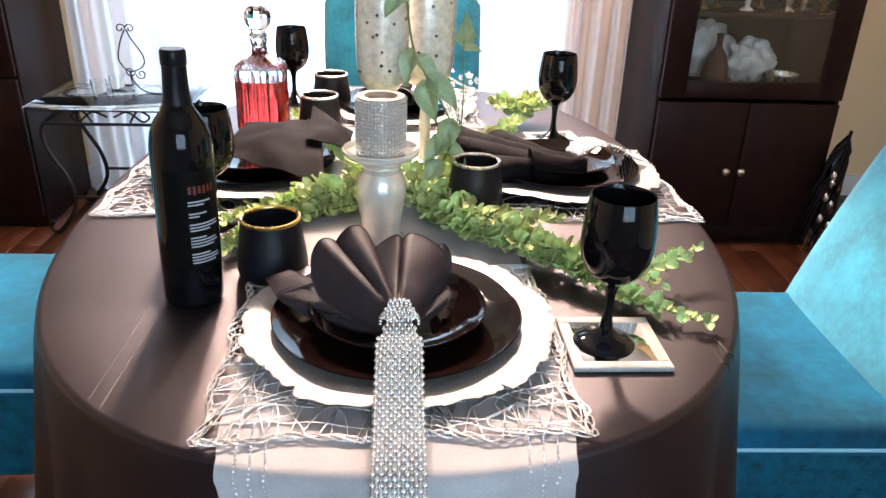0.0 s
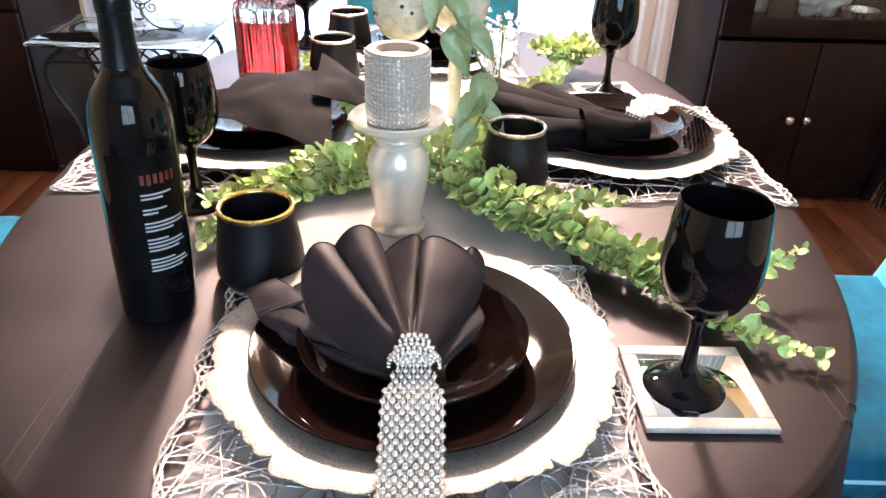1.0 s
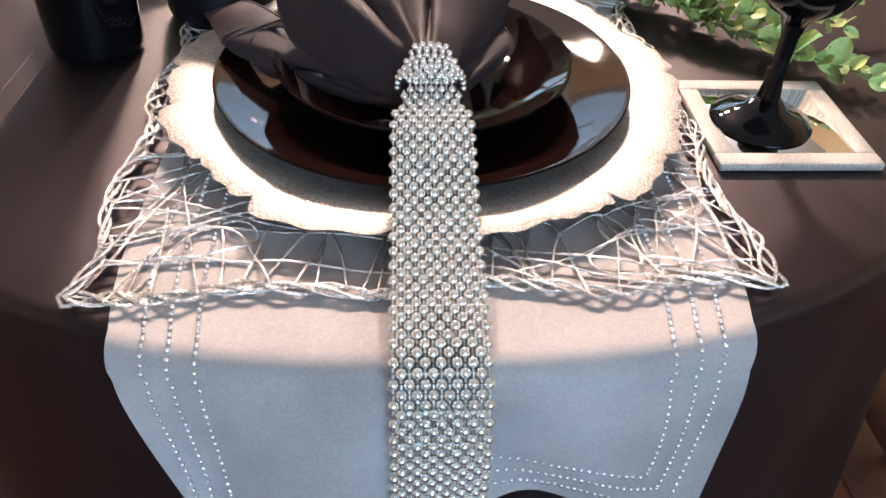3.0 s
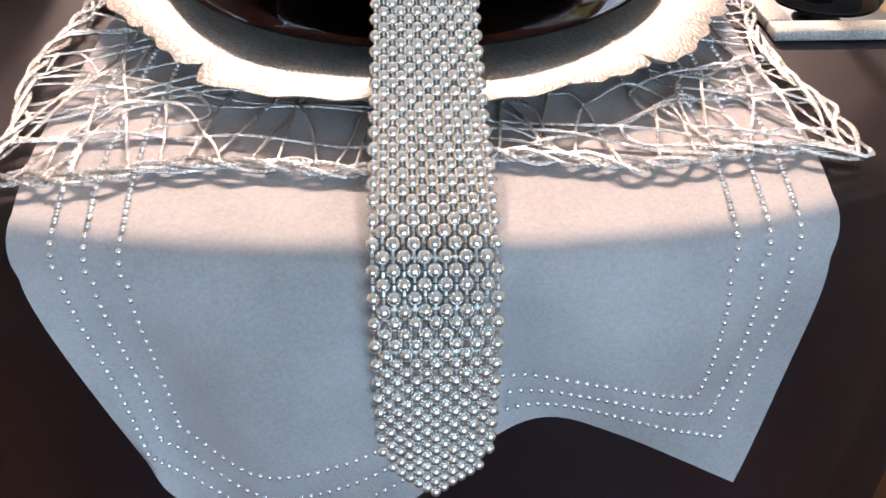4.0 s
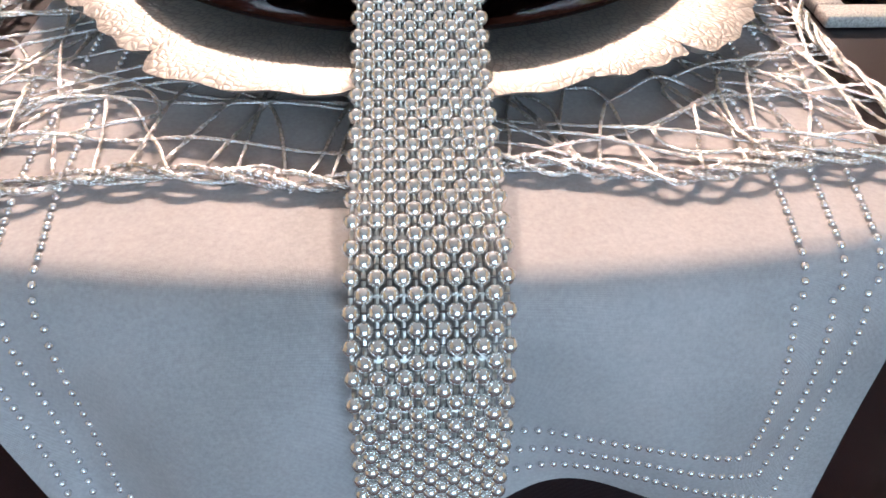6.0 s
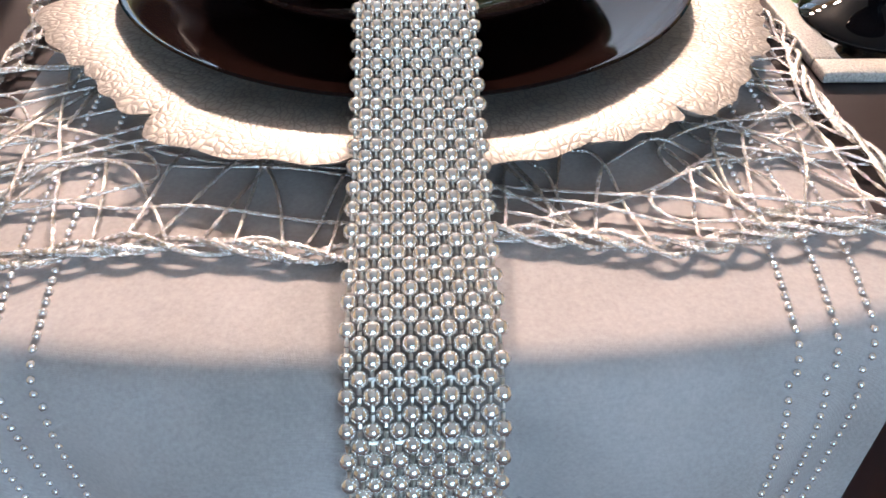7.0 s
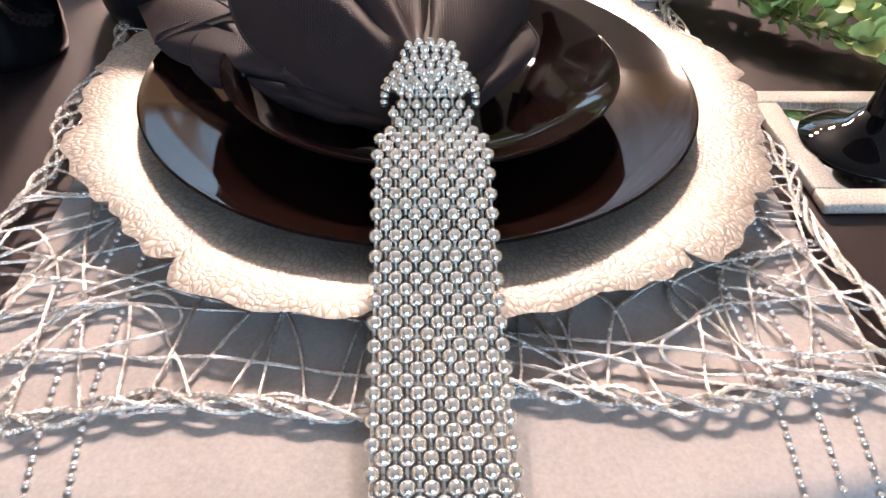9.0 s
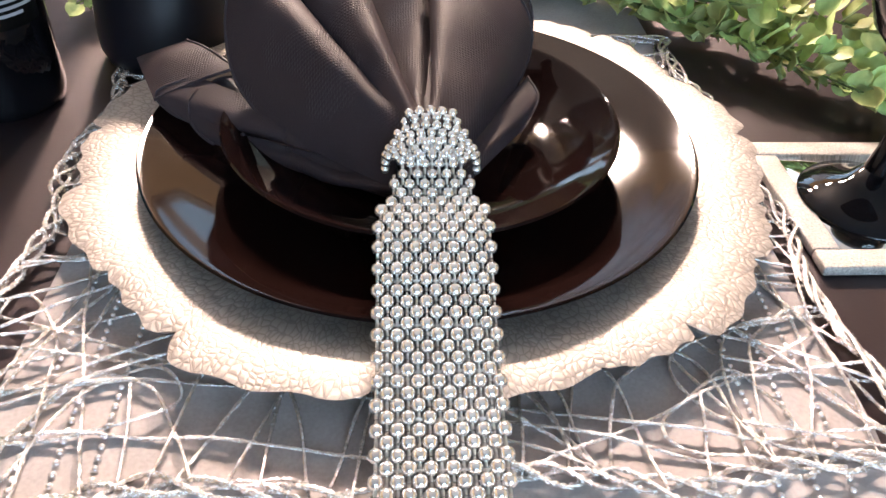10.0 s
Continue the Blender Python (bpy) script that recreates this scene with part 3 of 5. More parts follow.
CHARGER_RIM = mesh("rim", sheet(lambda u, v: charger_fn(u, (3 + 8 * v) / 12), 420, 8, True), CRACKLE)
CHARGER_WELL = mesh("well", join(sheet(lambda u, v: charger_fn(u, 3 * v / 12), 120, 3, True), sheet(lambda u, v: charger_fn(u, (11 + v) / 12), 120, 1, True)), CRACKLE)
DINNER = mesh("dinner_plate", lathe([(1e-4, 0.0), (0.070, 0.0), (0.074, 0.002), (0.102, 0.0048), (0.125, 0.0108), (0.1340, 0.0152), (0.1350, 0.0162), (0.1341, 0.0171),
                                     (0.1315, 0.0166), (0.119, 0.0120), (0.098, 0.0078), (0.078, 0.0056), (0.050, 0.0050), (1e-4, 0.0048)], 112), GLAZE)
SALAD = mesh("salad_plate", lathe([(1e-4, 0.0), (0.048, 0.0), (0.052, 0.003), (0.072, 0.0075), (0.088, 0.0160), (0.0946, 0.0212), (0.0954, 0.0224), (0.0945, 0.0232),
                                   (0.0922, 0.0222), (0.083, 0.0156), (0.070, 0.0100), (0.055, 0.0070), (0.030, 0.0058), (1e-4, 0.0056)], 112), GLAZE)


def setting(x, y, turn, where):
    under = thing("charger", "silver crackled glass charger with a scalloped edge on " + where, "charger plate", (x + 0.003 * (turn == 0), y + 0.004 * (turn == 0), TOP + 0.0068), turn, group="chargers of the table")
    part("well", CHARGER_WELL, CRACKLE, under)
    part("rim", CHARGER_RIM, CRACKLE, under, "irregular scalloped rim")
    for name, me, z, label, cat in (
                                    ("dinner_plate", DINNER, 0.0105, "glossy black stoneware dinner plate on a silver charger", "plate"),
                                    ("salad_plate", SALAD, 0.0156, "glossy black coupe salad plate stacked on a dinner plate", "plate")):
        ob = new(name, me)
        ob.matrix_basis = pose(x, y - (0.004 if name == "salad_plate" else 0) * (turn == 0), TOP + z, 0, 0, turn)
        tagged(ob, label, cat, group=name + "s of the table")


setting(0.001, 0.067, 0, "a silver mat")
setting(0.280, 0.590, 90, "the side mat")
setting(-0.243, 0.592, 250, "the side mat")
setting(0.0, 1.02, 160, "the far mat")

# ---- folded napkins ----
def petal(base, tip, w0, w1, roll, span=115, twist=0.0, seed=0, up=(0, 0, 1), flat=0.85):
    """One rolled fold of cloth opening from base to a rounded end at tip."""
    base, tip, up = Vector(base), Vector(tip), Vector(up)
    ax = tip - base
    side = ax.cross(up).normalized()
    nor = side.cross(ax).normalized()

    def fn(u, v):
        ph = radians(span) * (2 * v - 1) + radians(roll)
        q = 2 * v - 1
        t = u * (1 - 0.16 * abs(q) ** 2.2)
        w = w0 + (w1 - w0) * (t ** 0.95)
        w *= 1 - 0.10 * max(0, t - 0.85) / 0.15
        p = base + ax * t + side * (w * math.sin(ph)) + nor * (w * flat * math.cos(ph) - w * 0.25)
        k = noise.noise((p * 30 + Vector((seed, 0, 0)))) * 0.0028 + noise.noise(p * 75 + Vector((0, seed, 0))) * 0.0009
        k += 0.0006 * math.sin(7 * q + seed) * t * (1 - t) * 4
        sag = -0.006 * math.sin(math.pi * t) * (1 if twist >= 0 else -1)
        return tuple(p + nor * (k + sag) + side * twist * 0.01 * math.sin(3 * t))
    body = sheet(fn, 34, 30)
    hem = tube([fn(1.0, j / 40) for j in range(41)], 0.0009, 5)
    return join(body, hem)


def napkin(folds, label, at=(0, 0, 0), turn=0, cloth=None):
    ob = thing("napkin", label, "napkin", at, turn, group="satin napkins")
    for f in folds:
        part("fold", f, cloth or NAPKIN, ob)
    return ob


def drape(a, b, c, d, seed, bend=0.012):
    """A loose four-cornered flap of cloth."""
    a, b, c, d = map(Vector, (a, b, c, d))

    def fn(u, v):
        p = a.lerp(b, u).lerp(c.lerp(d, u), v)
        k = noise.noise(p * 24 + Vector((seed, 0, 0))) * 0.006 + bend * math.sin(math.pi * u) * math.sin(math.pi * (0.15 + 0.85 * v))
        return p.x, p.y, p.z + k
    rim_line = [fn(i / 20, 0) for i in range(21)] + [fn(1, i / 20) for i in range(21)]
    return join(sheet(fn, 30, 24), tube(rim_line, 0.0009, 5))


def cone_fold(base_a, base_b, mouth, seed, bulge=0.004, crease=0.0012):
    """A fold of cloth gathered between two base points and opening to a curved mouth."""
    lip = np.array(curve(mouth, 8))
    lip_s = np.linspace(0, 1, len(lip))
    base_a, base_b = Vector(base_a), Vector(base_b)

    def fn(u, v):
        end = Vector([float(np.interp(v, lip_s, lip[:, c])) for c in range(3)])
        start = base_a.lerp(base_b, v)
        p = start.lerp(end, u)
        push = Vector((0, -0.55, 0.83)) * (bulge * math.sin(math.pi * v) * math.sin(math.pi * min(1, u * 0.9)))
        k = crease * math.sin(11 * v + seed) * (1 - u) * min(1, u * 5) + noise.noise(p * 32 + Vector((seed, 0, 0))) * 0.0022 * min(1, u * 3)
        return tuple(p + push + Vector((0, -0.5, 0.8)) * k)
    return join(sheet(fn, 34, 48), tube([fn(1.0, j / 60) for j in range(61)], 0.0008, 5))


napkin([petal((-0.004, 0.006, 0.799), (-0.100, 0.090, 0.796), 0.010, 0.030, -16, 95, 0.3, 6, flat=0.42),
        petal((0.002, 0.004, 0.795), (-0.048, 0.060, 0.803), 0.010, 0.026, -16, 105, 0.0, 9, flat=0.45),
        petal((0.0, -0.002, 0.804), (0.0, 0.03, 0.810), 0.010, 0.014, 0, 150, 0.0, 8),
        cone_fold((-0.014, 0.002, 0.797), (-0.006, 0.008, 0.827), ((-0.066, 0.045, 0.797), (-0.088, 0.074, 0.808), (-0.093, 0.096, 0.832), (-0.084, 0.107, 0.849), (-0.070, 0.113, 0.847), (-0.062, 0.120, 0.830)), 1, 0.007),
        cone_fold((-0.008, 0.010, 0.824), (0.000, 0.012, 0.826), ((-0.068, 0.122, 0.824), (-0.068, 0.116, 0.843), (-0.056, 0.119, 0.858), (-0.044, 0.123, 0.861), (-0.034, 0.124, 0.853), (-0.025, 0.120, 0.832), (-0.024, 0.110, 0.815)), 2, 0.003),
        cone_fold((-0.006, 0.020, 0.812), (0.008, 0.020, 0.812), ((-0.036, 0.145, 0.810), (-0.020, 0.150, 0.827), (-0.002, 0.152, 0.837), (0.006, 0.150, 0.832), (0.014, 0.146, 0.812)), 3, 0.002),
        cone_fold((-0.004, 0.018, 0.816), (0.006, 0.018, 0.816), ((-0.016, 0.126, 0.812), (-0.004, 0.128, 0.821), (0.010, 0.128, 0.824)), 4, 0.002),
        cone_fold((0.002, 0.012, 0.827), (0.016, 0.004, 0.812), ((0.009, 0.104, 0.820), (0.005, 0.118, 0.840), (0.010, 0.122, 0.850), (0.022, 0.123, 0.851), (0.042, 0.119, 0.842), (0.056, 0.114, 0.827), (0.058, 0.103, 0.811), (0.048, 0.082, 0.797)), 5, 0.005),
        cone_fold((0.012, 0.020, 0.808), (0.016, 0.012, 0.805), ((0.038, 0.136, 0.822), (0.051, 0.137, 0.834), (0.061, 0.134, 0.824), (0.063, 0.126, 0.806)), 6, 0.002),
        cone_fold((0.010, 0.006, 0.806), (0.014, -0.002, 0.797), ((0.056, 0.092, 0.802), (0.059, 0.074, 0.799), (0.048, 0.052, 0.794)), 7, 0.003),
        cone_fold((-0.022, 0.016, 0.797), (-0.020, 0.030, 0.801), ((-0.082, 0.046, 0.796), (-0.088, 0.056, 0.790), (-0.108, 0.066, 0.789), (-0.124, 0.076, 0.791), (-0.130, 0.084, 0.797), (-0.112, 0.090, 0.803)), 8, 0.004),
        drape((-0.131, 0.080, 0.796), (-0.090, 0.090, 0.806), (-0.150, 0.122, 0.796), (-0.124, 0.130, 0.802), 9, 0.004)],
       "dark brown satin napkin fanned out through a beaded ring")
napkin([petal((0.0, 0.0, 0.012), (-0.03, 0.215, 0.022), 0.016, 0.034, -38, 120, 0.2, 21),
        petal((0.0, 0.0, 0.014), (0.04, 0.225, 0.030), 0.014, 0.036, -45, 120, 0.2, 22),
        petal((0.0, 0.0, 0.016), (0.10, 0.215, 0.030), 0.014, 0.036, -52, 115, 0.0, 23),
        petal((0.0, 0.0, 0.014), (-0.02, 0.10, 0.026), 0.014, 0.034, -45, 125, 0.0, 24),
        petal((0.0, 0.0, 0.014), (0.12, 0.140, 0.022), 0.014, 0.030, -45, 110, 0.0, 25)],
       "dark satin napkin fanned out on black side plates, its shade in the colour", (0.312, 0.545, 0.784), 90, SHADED_SATIN)


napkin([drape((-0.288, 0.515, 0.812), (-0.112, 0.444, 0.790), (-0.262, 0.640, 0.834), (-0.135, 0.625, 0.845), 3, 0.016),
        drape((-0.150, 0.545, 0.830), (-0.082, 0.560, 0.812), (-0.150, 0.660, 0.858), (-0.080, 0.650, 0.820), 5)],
       "dark satin napkin draped over black side plates, its shade in the colour", cloth=SHADED_SATIN)
napkin([petal((0.0, 0.0, 0.014), (0.0, 0.13, 0.030), 0.012, 0.032, 0, 120, 0.0, 41), petal((0.0, 0.0, 0.014), (0.06, 0.12, 0.034), 0.012, 0.03, 0, 120, 0.0, 42),
        petal((0.0, 0.0, 0.014), (-0.06, 0.12, 0.03), 0.012, 0.03, 0, 120, 0.0, 43)],
       "dark satin napkin fanned out on the far plates", (0.0, 1.07, 0.782), 180)

# ---- beaded napkin rings with long tails ----
BEAD_R = 0.00272
BEAD = mesh("bead", ball(BEAD_R, 8, 10), CHROME)
PITCH, ROWSTEP = 0.0071, 0.0044


def tail(path, width_of, x0, parent, singles, m=Matrix()):
    """Staggered rows of beads along a path of (y, z) points, joined by small links."""
    p = np.array(path)
    seg = np.r_[0, np.cumsum(np.hypot(*np.diff(p, axis=0).T))]
    total = seg[-1]
    rows = int(total / ROWSTEP)
    beads, links = [], []
    for k in range(rows + 1):
        s = k * ROWSTEP
        y, z = np.interp(s, seg, p[:, 0]), np.interp(s, seg, p[:, 1])
        y2, z2 = np.interp(min(total, s + 0.003), seg, p[:, 0]), np.interp(min(total, s + 0.003), seg, p[:, 1])
        d = Vector((0, y2 - y, z2 - z))
        d = d.normalized() if d.length > 1e-6 else Vector((0, 0, -1))
        n = -Vector((1, 0, 0)).cross(d)
        half = width_of(s, total)
        if half <= 0:
            continue
        cols = 7 if k % 2 == 0 else 6
        for c in range(cols):
            x = (c - (cols - 1) / 2) * PITCH
            tight = 1.0 if s > total * 0.5 else 0.80 + 0.20 * min(1.0, max(0.0, (half - 1.75 * PITCH) / (1.5 * PITCH)))
            if abs(x) * tight > half:
                continue
            o = Vector((x0 + x * tight, y, z)) + n * (BEAD_R * 0.7 + rng.uniform(-0.0003, 0.0003))
            beads.append((s, m @ o))
            a, b = o - n * 0.0012 - d * ROWSTEP * 0.95, o - n * 0.0012 + d * ROWSTEP * 0.95
            links.append(moved(tube([a, b], 0.0007, 5), m))
            if c < cols - 1 and abs(x + PITCH) * tight <= half and k % 4 == 1:
                links.append(moved(tube([o - n * 0.0014, o - n * 0.0014 + Vector((PITCH * tight, 0, 0))], 0.0006, 4), m))
    return beads, links


def place_beads(beads, parent, singles, size=1.0):
    rest = []
    ref = ([tuple(q.co) for q in BEAD.vertices], [tuple(q.vertices) for q in BEAD.polygons])
    for i, (s, o) in enumerate(sorted(beads, key=lambda q: q[0])):
        m = Matrix.Translation(o) @ Matrix.Scale(size * (0.74 + 0.26 * min(1.0, max(0.0, (s - 0.022) / 0.02))), 4)
        if singles[0] <= i < singles[1]:
            part("bead", BEAD, CHROME, parent, m=m)
        else:
            rest.append(moved(ref, m))
    if rest:
        part("bead_mesh", join(*rest), CHROME, parent, kind="stuff")


ring = thing("napkin_ring", "silver beaded napkin ring with a long hanging mesh tail", "napkin ring", (0, 0, 0))
path = [tuple(q) for q in curve([(0.013, 0.8265), (0.001, 0.819), (-0.015, 0.8060), (-0.036, 0.8010), (-0.064, 0.7900), (-0.095, 0.7795), (-0.130, 0.7725), (-0.154, 0.7690),
                                 (-0.171, 0.763), (-0.182, 0.750), (-0.188, 0.725), (-0.189, 0.690), (-0.188, 0.660), (-0.187, 0.630)], 8)]


def near_width(s, total):
    if s < 0.009 or s > total - 0.004:
        return 0.0
    if s < 0.052:
        return PITCH * (1.7 + 1.6 * max(0, (s - 0.022) / 0.030))
    if s > total - 0.042:
        return PITCH * 3.3 * max(0.0, (total - s) / 0.042) + 0.0004
    return PITCH * 3.3


beads, links = tail(path, near_width, 0.003, ring, None)
place_beads(beads, ring, (len(beads) - 330, len(beads) - 40))
part("link_mesh", join(*links), WIRE, ring, kind="stuff")
# the loop round the cloth
loop = []
for row, reach in enumerate((28, 34, 46, 92, 94, 48, 40)):
    n = int(2 * radians(reach) * 0.0185 / 0.0041) + 1
    for i in range(n):
        th = radians(reach * (2 * i / (n - 1) - 1))
        loop.append((0, Vector((0.003 + 0.0190 * math.sin(th), 0.0130 - row * 0.0028 + rng.uniform(-0.0003, 0.0003), 0.8285 - row * 0.0018 - 0.0135 * (1 - math.cos(th))))))
ref = ([tuple(q.co) for q in BEAD.vertices], [tuple(q.vertices) for q in BEAD.polygons])
part("loop", join(*[moved(ref, Matrix.Translation(o) @ Matrix.Scale(0.76, 4)) for s, o in loop]), CHROME, ring, "loop of small silver beads", kind="stuff")

far_ring = thing("napkin_ring", "silver beaded napkin ring with its tail over the charger", "napkin ring", (0.290, 0.528, 0))
fm = pose(0, 0, 0, 0, 0, 123)
fb, fl = tail([tuple(q) for q in curve([(0.004, 0.822), (-0.015, 0.831), (-0.045, 0.833), (-0.080, 0.822), (-0.110, 0.806), (-0.140, 0.791), (-0.160, 0.785)], 6)],
              lambda s, t: PITCH * (2.4 + 0.9 * min(1, s / 0.03)), 0.0, far_ring, None, fm)
part("bead_mesh", join(*[moved(ref, Matrix.Translation(o)) for s, o in fb]), CHROME, far_ring, kind="stuff")
part("link_mesh", join(*fl), WIRE, far_ring, kind="stuff")

copy_thing(far_ring, pose(0.03, 1.05, 0.004, 0, 0, -13))

# ---- stemmed glasses and coasters ----
FOOT = mesh("foot", lathe([(1e-4, 0.0), (0.0320, 0.0), (0.0330, 0.0012), (0.0322, 0.0026), (0.0240, 0.0062), (0.0130, 0.0115), (0.0075, 0.0190), (1e-4, 0.0195)], 64), BLACK_GLASS)
STEM = mesh("stem", lathe([(1e-4, 0.0185), (0.0075, 0.0190), (0.0056, 0.030), (0.0050, 0.045), (0.0056, 0.060), (0.0080, 0.0690), (1e-4, 0.0695)], 32), BLACK_GLASS)
BOWL = mesh("bowl", lathe([(1e-4, 0.0688), (0.0080, 0.0690), (0.0110, 0.0735), (0.0200, 0.0790), (0.0290, 0.0880), (0.0350, 0.1010), (0.0373, 0.1150), (0.0372, 0.1300), (0.0352, 0.1500), (0.0325, 0.1680),
                           (0.0318, 0.1690), (0.0310, 0.1680), (0.0336, 0.1500), (0.0357, 0.1300), (0.0357, 0.1150), (0.0335, 0.1020), (0.0275, 0.0900), (0.0180, 0.0820), (1e-4, 0.0780)], 72), BLACK_GLASS)


def coaster(x, y, turn):
    c = thing("coaster", "square mirrored coaster with a glittering silver border", "coaster", (x, y, TOP + 0.0005), turn, group="coasters")
    part("border", join(*[moved(box(0.104, 0.013, 0.0055, 0.0012, 2, (0, -0.0455, 0)), pose(0, 0, 0, 0, 0, q)) for q in (0, 180)],
                        *[moved(box(0.078, 0.013, 0.0055, 0.0012, 2, (0, -0.0455, 0)), pose(0, 0, 0, 0, 0, q)) for q in (90, 270)]), GLITTER, c, "silver glitter border")
    part("mirror", box(0.078, 0.078, 0.0046, 0.0004, 1), MIRROR, c, "mirrored centre")
    return c


def goblet(x, y, z, label):
    ob = thing("wine_glass", label, "wine glass", (x, y, z), group="black wine glasses")
    for name, me in (("foot", FOOT), ("stem", STEM), ("bowl", BOWL)):
        part(name, me, BLACK_GLASS, ob)


near_coaster = coaster(0.232, 0.036, 0)
goblet(0.2225, 0.034, TOP + 0.0056, "glossy black stemmed wine glass on a mirrored coaster")
copy_thing(near_coaster, pose(0.312, 0.800, TOP + 0.0005, 0, 0, 8))
goblet(0.306, 0.795, TOP + 0.0056, "glossy black stemmed wine glass on a coaster beside the garland")
goblet(-0.262, 0.362, TOP + 0.001, "glossy black stemmed wine glass behind the bottle")
goblet(-0.238, 1.075, TOP + 0.001, "glossy black stemmed wine glass before the curtains")

# ---- tumblers ----
def tumbler(x, y, rim_mat, label):
    c = thing("tumbler", label, "tumbler", (x, y, TOP + 0.001), group="black tumblers")
    part("body", lathe([(1e-4, 0.0), (0.036, 0.0), (0.0405, 0.003), (0.0428, 0.010), (0.0430, 0.018), (0.0415, 0.034), (0.0385, 0.055), (0.0365, 0.068), (0.0362, 0.074),
                        (0.0325, 0.074), (0.0330, 0.066), (0.0355, 0.050), (0.0390, 0.030), (0.0395, 0.016), (0.034, 0.007), (1e-4, 0.006)], 56), MATTE_BLACK, c)
    part("rim", lathe([(0.0366, 0.0738), (0.0372, 0.0752), (0.0369, 0.0775), (0.0350, 0.0785), (0.0328, 0.0775), (0.0322, 0.0755), (0.0328, 0.0738)], 56), rim_mat, c,
         "gold rim" if rim_mat is GOLD else "silver rim")


tumbler(-0.154, 0.203, GOLD, "matte black ceramic tumbler with a gold rim behind the plates")
tumbler(0.118, 0.432, SILVER_RIM, "matte black ceramic tumbler with a silver rim beside the garland")
tumbler(-0.156, 0.835, SILVER_RIM, "matte black ceramic tumbler with a pale rim beside the decanter")
tumbler(-0.150, 1.035, SILVER_RIM, "matte black ceramic tumbler with a pale rim at the far end")

# ---- wine bottle ----
bottle = thing("wine_bottle", "dark wine bottle with a black label, standing on the tablecloth", "bottle", (-0.2365, 0.143, TOP + 0.0004))
bottle.matrix_basis = pose(-0.2365, 0.143, TOP + 0.0004, 0, 1.5, 0) @ Matrix.Diagonal((0.89, 0.89, 1, 1))
part("body", lathe([(1e-4, 0.008), (0.024, 0.004), (0.033, 0.0), (0.0362, 0.002), (0.0374, 0.008), (0.0376, 0.06), (0.0376, 0.175), (0.0372, 0.186), (0.0350, 0.199), (0.0300, 0.211),
                    (0.0220, 0.221), (0.0165, 0.231), (0.0143, 0.243), (0.0135, 0.262), (1e-4, 0.262)], 64), BLACK_GLASS, bottle)
part("capsule", lathe([(0.0172, 0.230), (0.0162, 0.235), (0.0148, 0.246), (0.0141, 0.264), (0.0139, 0.270), (0.0147, 0.2705), (0.0151, 0.276), (0.0149, 0.284), (0.0135, 0.2865), (1e-4, 0.2865)], 40), FOIL, bottle, "black foil capsule")


def on_bottle(a0, a1, z0, z1, r=0.0379, n=16):
    return sheet(lambda u, v: (r * math.cos(radians(a0 + (a1 - a0) * u)), r * math.sin(radians(a0 + (a1 - a0) * u)), z0 + (z1 - z0) * v), n, 1)


label_ob = part("label", join(on_bottle(-115, -5, 0.052, 0.165, 0.03775, 24)), LABEL, bottle, "black paper label")
part("mark", join(*[on_bottle(-70 + 9 * i, -64.5 + 9 * i, 0.140 - 0.001 * (i % 2), 0.1485, 0.0380, 4) for i in range(6)]), RED_INK, label_ob, "dull red lettering shape")
br = random.Random(8)
for z, wd in ((0.1300, 44), (0.1265, 30), (0.1165, 34), (0.1130, 20), (0.1040, 58), (0.1005, 60), (0.0970, 40), (0.0885, 30), (0.0850, 54), (0.0815, 58), (0.0780, 46), (0.0690, 36), (0.0655, 56), (0.0620, 60), (0.0585, 48)):
    if wd:
        part("print_bar", on_bottle(-72, -72 + wd, z, z + 0.0017, 0.0380, 10), INK, label_ob)

# ---- candle holder ----
holder = thing("candle_holder", "champagne mirrored glass candle holder with a rhinestone pillar candle", "candle holder", (-0.0225, 0.312, TOP + 0.002))
part("stem", lathe([(1e-4, 0), (0.030, 0.0), (0.0312, 0.002), (0.0305, 0.005), (0.0268, 0.008), (0.0262, 0.016), (0.0280, 0.030), (0.0312, 0.050), (0.0334, 0.068), (0.0332, 0.080), (0.0300, 0.091), (0.0250, 0.099),
                    (0.0262, 0.102), (0.0262, 0.106), (0.0235, 0.1075), (0.0255, 0.1100), (0.0255, 0.1130), (0.0230, 0.1145), (0.0270, 0.118), (0.0380, 0.1195), (0.0470, 0.1215), (0.0505, 0.1255), (0.0512, 0.1300), (0.0496, 0.1315), (0.0472, 0.1300), (0.0450, 0.1265), (0.034, 0.1245), (1e-4, 0.124)], 64), PEWTER, holder)
candle = part("candle", lathe([(1e-4, 0.125), (0.0325, 0.125), (0.0325, 0.198), (0.0310, 0.2005), (0.022, 0.2005), (0.018, 0.194), (1e-4, 0.193)], 48), WAX, holder, "ivory pillar candle with a hollow top")
gem = lathe([(0.00235, 0.0), (0.0022, 0.0007), (0.0012, 0.0013), (1e-5, 0.0014)], 4)
gems = []
for row in range(16):
    for i in range(46):
        a = 2 * math.pi * i / 46
        m = Matrix.Translation((0.0327 * math.cos(a), 0.0327 * math.sin(a), 0.1285 + row * 0.00455)) @ Matrix.Rotation(a, 4, 'Z') @ pose(0, 0, 0, 0, 90 + rng.uniform(-4, 4), 0) @ pose(0, 0, 0, 0, 0, 45)
        gems.append(moved(gem, m))
part("rhinestone_wrap", join(*gems), CRYSTAL, candle, "wrap of square rhinestones", smooth=False, kind="stuff")

